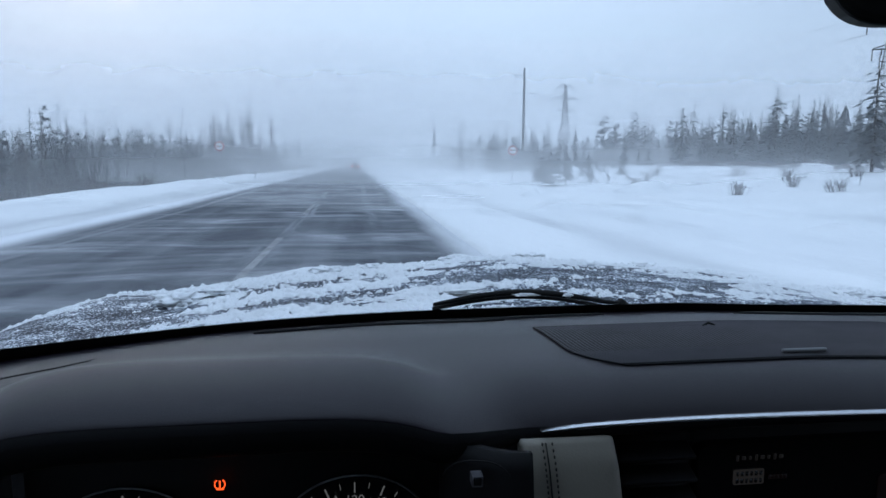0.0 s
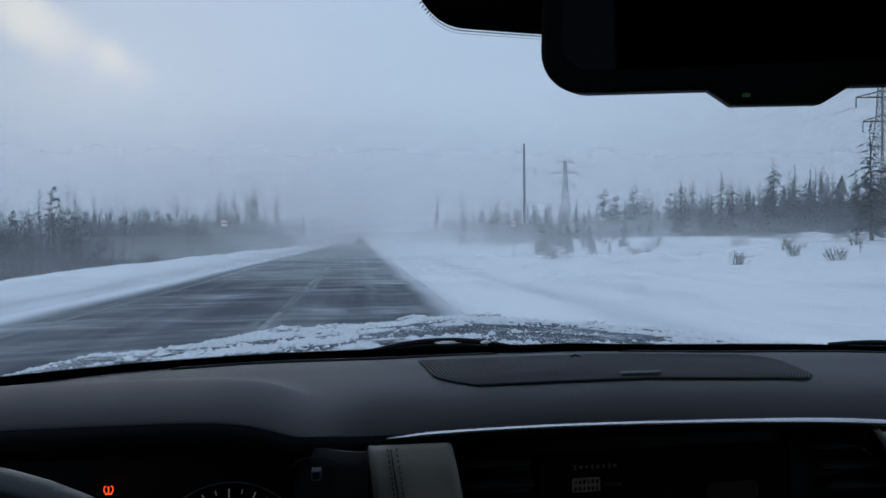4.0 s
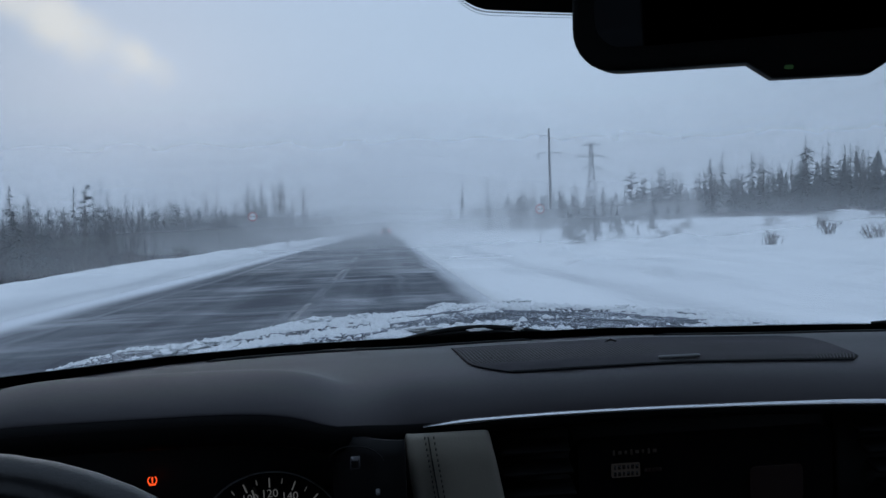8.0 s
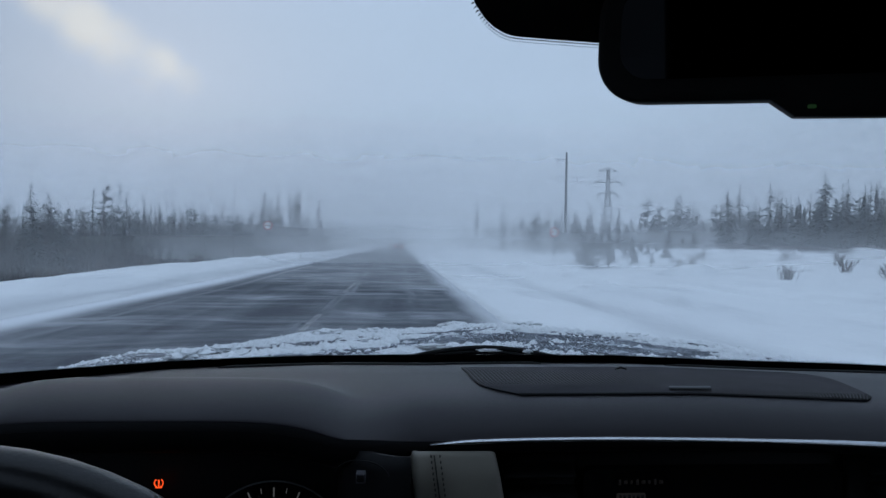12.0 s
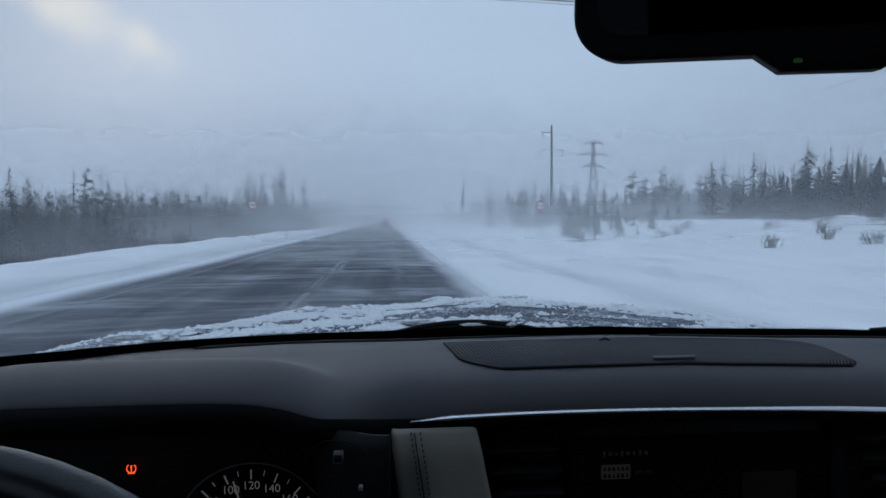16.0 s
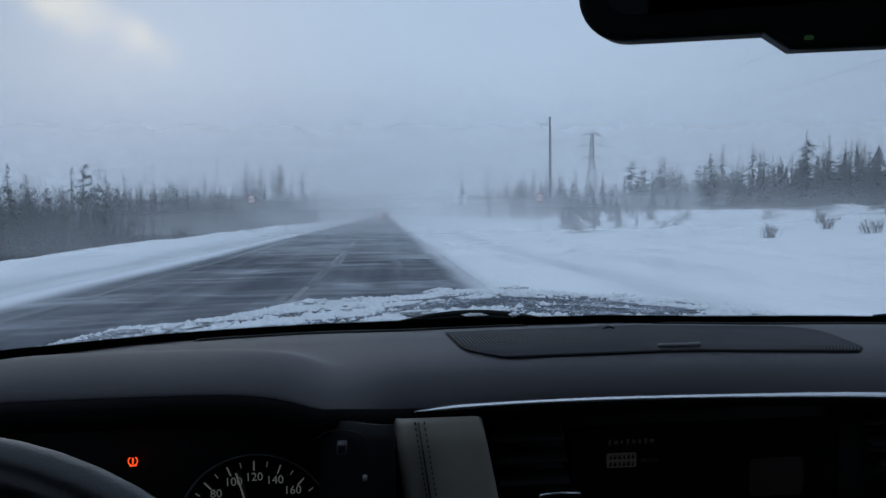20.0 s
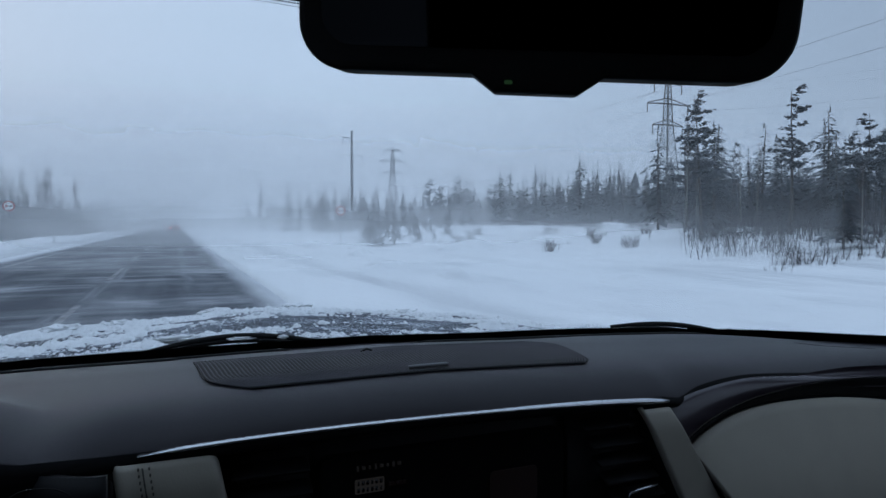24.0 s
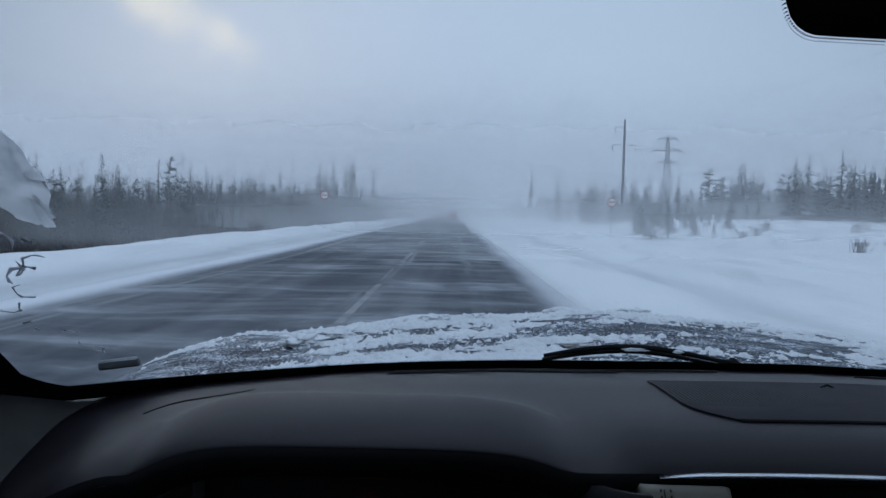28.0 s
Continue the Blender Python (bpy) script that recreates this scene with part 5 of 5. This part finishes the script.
def make_tree(kind, seed, h, width, label):
    t = tagged(empty(kind, PARK), label, "tree")
    if kind == "spruce_tree":
        v, f = stem(h * 0.95, 0.016 * h, 0.3, seed)
        raw("trunk", v, f, BARK, t)
        v, f = spruce_mesh(seed, h, width, 7)
        raw("crown", v, f, NEEDLES, t, smooth=False)
    elif kind == "pine_tree":
        v, f = stem(h * 0.96, 0.014 * h, 1.0, seed)
        raw("trunk", v, f, BARK, t)
        v, f = pine_mesh(seed, h, width)
        raw("crown", v, f, NEEDLES, t, smooth=False)
    else:
        v, f = stem(h, 0.0095 * h, 0.6, seed)
        raw("trunk", v, f, BIRCHBARK, t)
        v, f = birch_twigs(seed, h, width)
        raw("crown", v, f, TWIG, t, smooth=False)
    return t


KINDS = []
for s in range(5):
    KINDS.append(("s", make_tree("spruce_tree", 20 + s, 9.0, 1.25 + 0.22 * s, "dark green spruce lightly dusted with snow")))
for s in range(4):
    KINDS.append(("p", make_tree("pine_tree", 40 + s, 9.0, 1.5 + 0.2 * s, "dark green pine with a bare lower stem")))
for s in range(4):
    KINDS.append(("b", make_tree("birch_tree", 60 + s, 9.0, 1.7 + 0.25 * s, "leafless pale birch with fine twigs")))
BY = {k: [t for q, t in KINDS if q == k] for k in "spb"}
first_use = set()
tr = random.Random(77)


def plant(kind, x, y, h, group):
    src = tr.choice(BY[kind])
    k = h / 9.0
    m = Matrix.LocRotScale((x, y, ground_z(x, y) - 0.05), Euler((tr.uniform(-0.03, 0.03), tr.uniform(-0.03, 0.03), tr.uniform(0, 6.28))), (k * tr.uniform(0.85, 1.15), k * tr.uniform(0.85, 1.15), k))
    if src.name not in first_use:
        first_use.add(src.name)
        src.matrix_basis = m
        src["group"] = group
        return src
    c = copy_thing(src, m)
    c.matrix_basis = m
    c["group"] = group
    return c


def belt(n, x0, x1, y0, y1, h0, h1, mix, group):
    for _ in range(n):
        plant(tr.choice(mix), tr.uniform(x0, x1), tr.uniform(y0, y1), tr.uniform(h0, h1) * tr.uniform(0.8, 1.15), group)


def grove(n, x0, x1, y0, y1, h0, h1, mix, label):
    """A stand of far trees, joined into one mesh."""
    co, faces, mats = [], [], []
    slots = [BARK, NEEDLES, BIRCHBARK, TWIG]
    base = 0
    for _ in range(n):
        src = tr.choice(BY[tr.choice(mix)])
        x, y = tr.uniform(x0, x1), tr.uniform(y0, y1)
        k = tr.uniform(h0, h1) * tr.uniform(0.8, 1.15) / 9.0
        m = Matrix.LocRotScale((x, y, ground_z(x, y) - 0.05), Euler((tr.uniform(-0.03, 0.03), tr.uniform(-0.03, 0.03), tr.uniform(0, 6.28))), (k, k, k))
        turn, at = np.array(m.to_3x3()), np.array(m.translation)
        for c in src.children:
            me = c.data
            v = np.empty(len(me.vertices) * 3)
            me.vertices.foreach_get("co", v)
            co.append(v.reshape(-1, 3) @ turn.T + at)
            slot = slots.index(me.materials[0])
            for p in me.polygons:
                faces.append([i + base for i in p.vertices])
                mats.append(slot)
            base += len(me.vertices)
    me = bpy.data.meshes.new("far_trees")
    me.from_pydata(np.concatenate(co).tolist(), [], faces)
    for q in slots:
        me.materials.append(q)
    me.polygons.foreach_set("material_index", mats)
    me.update()
    return tagged(new("far_trees", me), label, "trees", kind="stuff")


# left of the road: a dense mixed edge of young trees, taller behind
belt(86, -34, -17.5, 24, 62, 3.0, 5.2, "sssspb", "trees left of the road")
belt(90, -36, -18, 62, 110, 3.8, 6.0, "sssssp", "trees left of the road")
grove(110, -46, -18, 110, 190, 4.5, 8.0, "ssssb", "far spruces and birches along the left side")
belt(40, -52, -30, 34, 95, 4.8, 7.2, "sssp", "taller trees behind the edge")
belt(16, -30, -18.5, 95, 190, 8.0, 12.0, "b", "birches at the edge")
# right of the road
grove(60, 24, 46, 112, 190, 5.0, 9.0, "ssssb", "far spruces and birches by the power line")
belt(64, 44, 84, 60, 92, 5.5, 9.0, "sssbb", "trees beyond the field")
grove(110, 46, 112, 92, 130, 6.5, 10.5, "ssssbp", "far spruces, pines and birches beyond the field")
belt(24, 27, 40, 86, 112, 2.2, 5.0, "s", "young spruces by the power line")
for _ in range(16):
    y = tr.uniform(58, 80)
    plant("s", y * tr.uniform(0.27, 0.44), y, tr.uniform(1.8, 4.6), "young spruces by the power line")
# trees close on the right, beyond the field's end
for _ in range(46):
    y = tr.uniform(27, 56)
    plant(tr.choice("sspbs"), y * tr.uniform(0.90, 1.6) + 1.5, y, tr.uniform(4.5, 8.0), "trees close on the right")
for _ in range(40):
    y = tr.uniform(44, 70)
    plant(tr.choice("sssp"), y * tr.uniform(0.84, 1.5), y, tr.uniform(6.5, 10.0), "trees close on the right")
for x, y, h, k in ((31.0, 32.5, 9.8, "p"), (36.5, 30.5, 9.6, "p"), (33.5, 34, 8.0, "s"), (37.5, 41, 9.5, "b"), (40.5, 31.0, 8.5, "s"), (46.0, 32.0, 8.5, "p"), (30.5, 22.5, 5.2, "s"), (33.5, 25.0, 6.0, "s"), (35.5, 24.0, 6.2, "p"), (29.0, 20.5, 4.6, "b"), (-24.0, 52, 6.4, "s"), (-26.5, 60, 7.0, "p"), (-22.5, 54.5, 5.9, "s"), (-18.6, 118, 11.5, "b"), (-19.2, 104, 10.0, "b")):
    plant(k, x, y, h, "tall trees by the road")


# far woods as one mass of small conifers
def woods(name, n, place, h0, h1, label):
    r = random.Random(len(name) + n)
    v, f = [], []
    for _ in range(n):
        x, y = place(r)
        h = r.uniform(h0, h1) * (0.72 + 0.5 * noise.noise(Vector((x * 0.03, y * 0.03, 1)))) * r.choice((0.55, 0.8, 0.9, 1.0, 1.15))
        z = ground_z(x, y) - 0.3
        w = h * r.uniform(0.07, 0.17)
        round_top = r.random() < 0.3
        tiers = 6
        for q in range(tiers):
            b = len(v)
            zb = z + h * (0.04 + 0.96 * q / tiers)
            zt = min(z + h * r.uniform(0.95, 1.02), zb + h * 0.30)
            ww = w * ((1 - q / tiers) ** (0.4 if round_top else 0.9)) * r.uniform(0.6, 1.3)
            ox, oy = r.gauss(0, 0.25) * ww, r.gauss(0, 0.25) * ww
            for c in range(5):
                a = c * 1.2566 + q
                rr = ww * r.uniform(0.5, 1.4)
                v.append((x + ox + math.cos(a) * rr, y + oy + math.sin(a) * rr, zb - r.uniform(0, 0.08) * h))
            v.append((x + ox, y + oy, zt))
            f += [(b + c, b + (c + 1) % 5, b + 5) for c in range(5)]
    return tagged(raw(name, v, f, FARWOOD, smooth=False), label, "woods", kind="stuff")


woods("far_woods", 2600, lambda r: (r.uniform(150, 520), r.uniform(140, 560)), 8, 14, "dark conifer woods on the far rise")
woods("far_woods", 1100, lambda r: (r.uniform(-320, -60), r.uniform(150, 520)), 7, 12, "dark conifer woods far left of the road")
woods("far_woods", 700, lambda r: (r.choice((-1, 1)) * r.uniform(14, 120), r.uniform(420, 760)), 8, 12, "hazy woods at the end of the road")


def brush(n, place, h0, h1, label):
    """Thickets of bare saplings: thin leaning stems that fork into twigs, in uneven stands."""
    r = random.Random(n)
    v, f = [], []
    for _ in range(n):
        x, y = place(r)
        z = ground_z(x, y) - 0.2
        stand = 0.5 + 0.75 * (0.5 + 0.5 * noise.noise(Vector((x * 0.11, y * 0.06, 9))))
        h = r.uniform(h0, h1) * stand * r.choice((0.5, 0.75, 1.0, 1.2))
        fat = 0.005 + 0.00016 * y
        for _ in range(9):
            p0 = Vector((x + r.gauss(0, 0.28) * h, y + r.gauss(0, 0.28) * h, z))
            hh = h * r.uniform(0.35, 1.0)
            p1 = p0 + Vector((r.gauss(0, 0.16) * hh, r.gauss(0, 0.16) * hh, hh))
            wisp(v, f, p0, p1, fat * r.uniform(1.2, 2.6), r)
            for _ in range(9):
                u = r.uniform(0.12, 0.9)
                q0 = p0.lerp(p1, u)
                m = hh * (1.15 - u) * r.uniform(0.25, 0.55)
                q1 = q0 + Vector((r.gauss(0, 0.5), r.gauss(0, 0.5), r.uniform(0.35, 1.0))) * m
                wisp(v, f, q0, q1, fat * r.uniform(0.7, 1.4), r)
                wisp(v, f, q0.lerp(q1, 0.4), q0.lerp(q1, 0.4) + Vector((r.gauss(0, 0.4), r.gauss(0, 0.4), r.uniform(0.1, 0.7))) * m * 0.6, fat * 0.8, r)
    return tagged(raw("thicket", v, f, BRUSHWOOD, smooth=False), label, "thicket", kind="stuff")


brush(1200, lambda r: (-18.5 - abs(r.gauss(0, 9)) + r.gauss(0, 1.2), r.uniform(44, 190)), 2.6, 7.4, "dark leafless thicket under the left-hand trees")
brush(500, lambda r: (r.uniform(-60, -18), r.uniform(140, 330)), 3.0, 6.0, "dark leafless thicket under the left-hand trees")
brush(800, lambda r: (-18.5 - abs(r.gauss(0, 8)) + r.gauss(0, 1.2), r.uniform(12, 50)), 1.6, 5.2, "dark leafless thicket close on the left")
brush(420, lambda r: (r.uniform(24, 74), r.uniform(115, 330)), 2.5, 5.5, "dark leafless thicket by the power line")
brush(620, lambda r: (lambda y: (y * r.uniform(0.90, 1.7) + 1.5, y))(r.uniform(25, 60)), 1.4, 4.2, "dark leafless thicket close on the right")
brush(90, lambda r: (lambda y: (y * r.uniform(1.12, 1.6), y))(r.uniform(19, 27)), 0.6, 2.2, "dark leafless thicket at the field's end")
brush(700, lambda r: (r.uniform(48, 150), r.uniform(84, 240)), 2.5, 5.0, "dark leafless thicket beyond the field")
brush(90, lambda r: (r.uniform(20, 64), r.uniform(32, 92)), 0.4, 1.1, "field stubble and small dark shrubs in the snow")
woods("mixed_woods", 420, lambda r: (r.uniform(-62, -18), r.uniform(180, 360)), 6, 12, "dark hazy conifer woods left of the road")
woods("mixed_woods", 420, lambda r: (r.uniform(24, 78), r.uniform(190, 360)), 7, 13, "dark hazy conifer woods by the power line")
woods("mixed_woods", 1500, lambda r: (r.uniform(78, 175), r.uniform(110, 270)), 6, 13, "dark conifer woods beyond the field")


# dead stalks and small bushes that stand out of the field snow
def bush(x, y, s, seed):
    r = random.Random(seed)
    v, f = [], []
    z = ground_z(x, y) - 0.05
    for _ in range(26):
        a = r.uniform(0, 6.28)
        p0 = Vector((x + r.gauss(0, 0.3) * s, y + r.gauss(0, 0.3) * s, z))
        p1 = p0 + Vector((math.cos(a) * 0.35, math.sin(a) * 0.35, r.uniform(0.5, 1.1))) * s
        limb(v, f, p0, p1, 0.018, 0.006, 3)
        for _ in range(3):
            q0 = p0.lerp(p1, r.uniform(0.3, 0.9))
            limb(v, f, q0, q0 + Vector((r.gauss(0, 0.22), r.gauss(0, 0.22), r.uniform(0.1, 0.4))) * s, 0.010, 0.004, 3)
    return tagged(raw("bush", v, f, TWIG, smooth=False), "bare brown bush standing out of the snow", "bush", group="bushes in the field")


for k in range(34):
    bush(tr.uniform(22, 62), tr.uniform(34, 85), tr.uniform(0.5, 1.3), k)
for k in range(26):
    bush(tr.uniform(-20, -13.5), tr.uniform(22, 90), tr.uniform(0.6, 1.3), 100 + k)


# ---------------------------------------------------------------- power lines
def pole(x, y, h):
    g = ground_z(x, y)
    p = tagged(empty("power_pole", (x, y, g)), "tall grey concrete power pole with hanging insulators", "power pole", "poles of the near line")
    tube("post", [(0, 0, -0.5), (0, 0, h)], [0.34, 0.19], CONCRETE, p, sides=10)
    for z, x0, x1 in ((h - 1.35, -1.75, 0.1), (h - 4.6, -2.1, 2.1)):
        a = tube("cross_arm", [(x0, 0, z), (x1, 0, z)], 0.07, STEEL, p, sides=6)
        for ex in ((x0,) if x1 < 1 else (x0, x1)):
            tube("insulator", [(ex, 0, z), (ex, 0, z - 0.35), (ex, 0, z - 1.3)], [0.04, 0.09, 0.07], STEEL, a, sides=6)
    return [(x - 1.75, y, g + h - 2.65), (x - 2.1, y, g + h - 5.9), (x + 2.1, y, g + h - 5.9)]


def pylon(x, y, h, face=0.0):
    g = ground_z(x, y)
    p = tagged(empty("lattice_pylon", (x, y, g)), "grey steel lattice pylon with three cross arms", "pylon", "lattice pylons")
    prof = [(0, 2.3), (0.25, 1.7), (0.5, 1.1), (0.72, 0.62), (0.86, 0.5), (1.0, 0.32)]

    def half(u):
        for (a, wa), (b, wb) in zip(prof, prof[1:]):
            if u <= b:
                return wa + (wb - wa) * (u - a) / (b - a)
        return prof[-1][1]
    for sx in (-1, 1):
        for sy in (-1, 1):
            tube("leg", [(sx * w, sy * w, u * h - (0.5 if u == 0 else 0)) for u, w in prof], 0.10, STEEL, p, sides=4)
    v, f = [], []
    levels = [0, 0.11, 0.21, 0.30, 0.38, 0.45, 0.52, 0.58, 0.64, 0.69, 0.74, 0.79, 0.84, 0.89, 0.94, 1.0]
    for a, b in zip(levels, levels[1:]):
        wa, wb = half(a), half(b)
        ca = [Vector((sx * wa, sy * wa, a * h)) for sx, sy in ((-1, -1), (1, -1), (1, 1), (-1, 1))]
        cb = [Vector((sx * wb, sy * wb, b * h)) for sx, sy in ((-1, -1), (1, -1), (1, 1), (-1, 1))]
        for k in range(4):
            limb(v, f, ca[k], cb[(k + 1) % 4], 0.04, 0.04, 4)
            limb(v, f, ca[(k + 1) % 4], cb[k], 0.04, 0.04, 4)
            limb(v, f, cb[k], cb[(k + 1) % 4], 0.035, 0.035, 4)
    raw("bracing", v, f, STEEL, p)
    ends = []
    for z, l in ((h * 0.985, 3.3), (h * 0.84, 4.9), (h * 0.69, 3.6)):
        for sx in (-1, 1):
            v, f = [], []
            limb(v, f, Vector((0, 0, z)), Vector((sx * l, 0, z - 0.2)), 0.17, 0.12)
            limb(v, f, Vector((0, 0, z + 1.1)), Vector((sx * l, 0, z - 0.1)), 0.13, 0.09)
            limb(v, f, Vector((sx * l * 0.5, 0, z - 0.1)), Vector((sx * l * 0.5, 0, z + 0.5)), 0.05, 0.05)
            arm = raw("cross_arm", v, f, STEEL, p)
            tube("insulator", [(sx * l, 0, z - 0.2), (sx * l, 0, z - 2.0)], 0.10, STEEL, arm, sides=6)
            ends.append((x + sx * l, y, g + z - 2.0))
    return ends


def wires(a, b, sag, label, r=0.007):
    for p, q in zip(a, b):
        pts = []
        for k in range(25):
            u = k / 24
            pts.append((p[0] + (q[0] - p[0]) * u, p[1] + (q[1] - p[1]) * u, p[2] + (q[2] - p[2]) * u - sag * 4 * u * (1 - u)))
        tagged(tube("power_line", pts, r, WIRE, sides=4), label, "power line", "power lines")


near_line = [pole(31.0 + dx, y, 19.0) for y, dx in ((-24, 0.5), (122, 0), (268, 0.5), (414, 0.0))]
for a, b in zip(near_line, near_line[1:]):
    wires(a, b, 3.4, "thin sagging wire of the near power line")
far_line = [pylon(x, y, 27.0) for x, y in ((96, -60), (88, 101), (72, 224), (66, 420))]
for a, b in zip(far_line, far_line[1:]):
    wires(a, b, 6.0, "thin sagging wire of the pylon line", 0.008)
pylon(-152, 365, 31.0)


# ---------------------------------------------------------------- signs and the car ahead
def sign(x, y, z):
    g = ground_z(x, y)
    s = tagged(empty("road_sign", (x, y, g)), "round white no-overtaking sign with a red border", "road sign", "no-overtaking signs")
    tube("post", [(0, 0.03, -0.3), (0, 0.03, z + 0.3)], 0.035, STEEL, s, sides=8)
    disc = [(0.35 * math.cos(a), 0.35 * math.sin(a)) for a in np.linspace(0, 2 * math.pi, 36, endpoint=False)]
    slab("border", disc, 0.012, SIGNRED, s, "red border", pose(0, -0.02, z))
    slab("face", [(0.28 * px / 0.35, 0.28 * pz / 0.35) for px, pz in disc], 0.006, SIGNWHITE, s, "white face", pose(0, -0.027, z))
    for cx, mat, name in ((-0.12, SIGNRED, "red_car_symbol"), (0.12, SIGNBLACK, "black_car_symbol")):
        slab(name, [(-0.09, -0.05), (0.09, -0.05), (0.09, 0.02), (0.06, 0.02), (0.04, 0.07), (-0.04, 0.07), (-0.06, 0.02), (-0.09, 0.02)], 0.004, mat, s, "", pose(cx, -0.0315, z))
    return s


sign(11.2, 48, 2.55)
sign(-10.6, 52, 2.45)
for k in range(4):
    y = 60 + k * 42
    g = ground_z(-9.2, y)
    mk = tagged(empty("marker_post", (-9.2, y, g)), "thin dark marker post in the snowbank", "marker post", "marker posts")
    part("post", box((0.10, 0.04, 1.3), (0, 0, 0.45), 0.01), SIGNBLACK, mk)
    part("reflector", box((0.06, 0.01, 0.14), (0, -0.026, 0.85), 0.004), SIGNWHITE, mk)


def lead_car(x, y):
    c = tagged(empty("lead_car", (x, y, road_top(x))), "dark car driving ahead with red tail lights on", "car")
    prof = [(0, 0.35), (-0.05, 0.85), (0.05, 1.05), (0.25, 1.6), (0.7, 1.72), (2.3, 1.70), (3.0, 1.15), (4.2, 1.0), (4.4, 0.6), (4.35, 0.3)]
    v, f = [], []
    for sx in (-0.92, 0.92):
        for py, pz in prof:
            v.append((sx * (0.84 if pz > 1.2 else 1.0), py, pz))
    n = len(prof)
    for i in range(n):
        j = (i + 1) % n
        f.append((i, j, n + j, n + i))
    f += [tuple(range(n))[::-1], tuple(range(n, 2 * n))]
    raw("body", v, f, CARPAINT, c, smooth=False)
    part("rear_window", box((1.35, 0.02, 0.45), (0, 0.12, 1.35), turn=None), SCREEN, c)
    for sx in (-1, 1):
        part("tail_light", box((0.30, 0.06, 0.22), (sx * 0.74, -0.04, 0.95), 0.02), TAIL, c, "glowing red tail light")
        for wy in (0.8, 3.5):
            w = bmesh.new()
            bmesh.ops.create_cone(w, cap_ends=True, segments=20, radius1=0.35, radius2=0.35, depth=0.24)
            bmesh.ops.transform(w, matrix=pose(sx * 0.80, wy, 0.35, 0, 90), verts=w.verts)
            part("wheel", w, RUBBER, c)
    part("bumper", box((1.8, 0.14, 0.24), (0, -0.04, 0.5), 0.04), DARK, c)
    return c


lead_car(-0.45, 152)

# ---------------------------------------------------------------- flat sheets that stand in for the haze of blowing powder snow
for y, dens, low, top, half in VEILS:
    mat = veil_material("painted_snow_haze", dens, low, top)
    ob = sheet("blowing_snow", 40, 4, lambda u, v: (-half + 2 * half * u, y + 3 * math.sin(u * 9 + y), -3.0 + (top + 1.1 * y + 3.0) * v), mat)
    tagged(ob, "thin flat sheet painted with the haze of blowing powder snow", "blowing snow", kind="stuff")
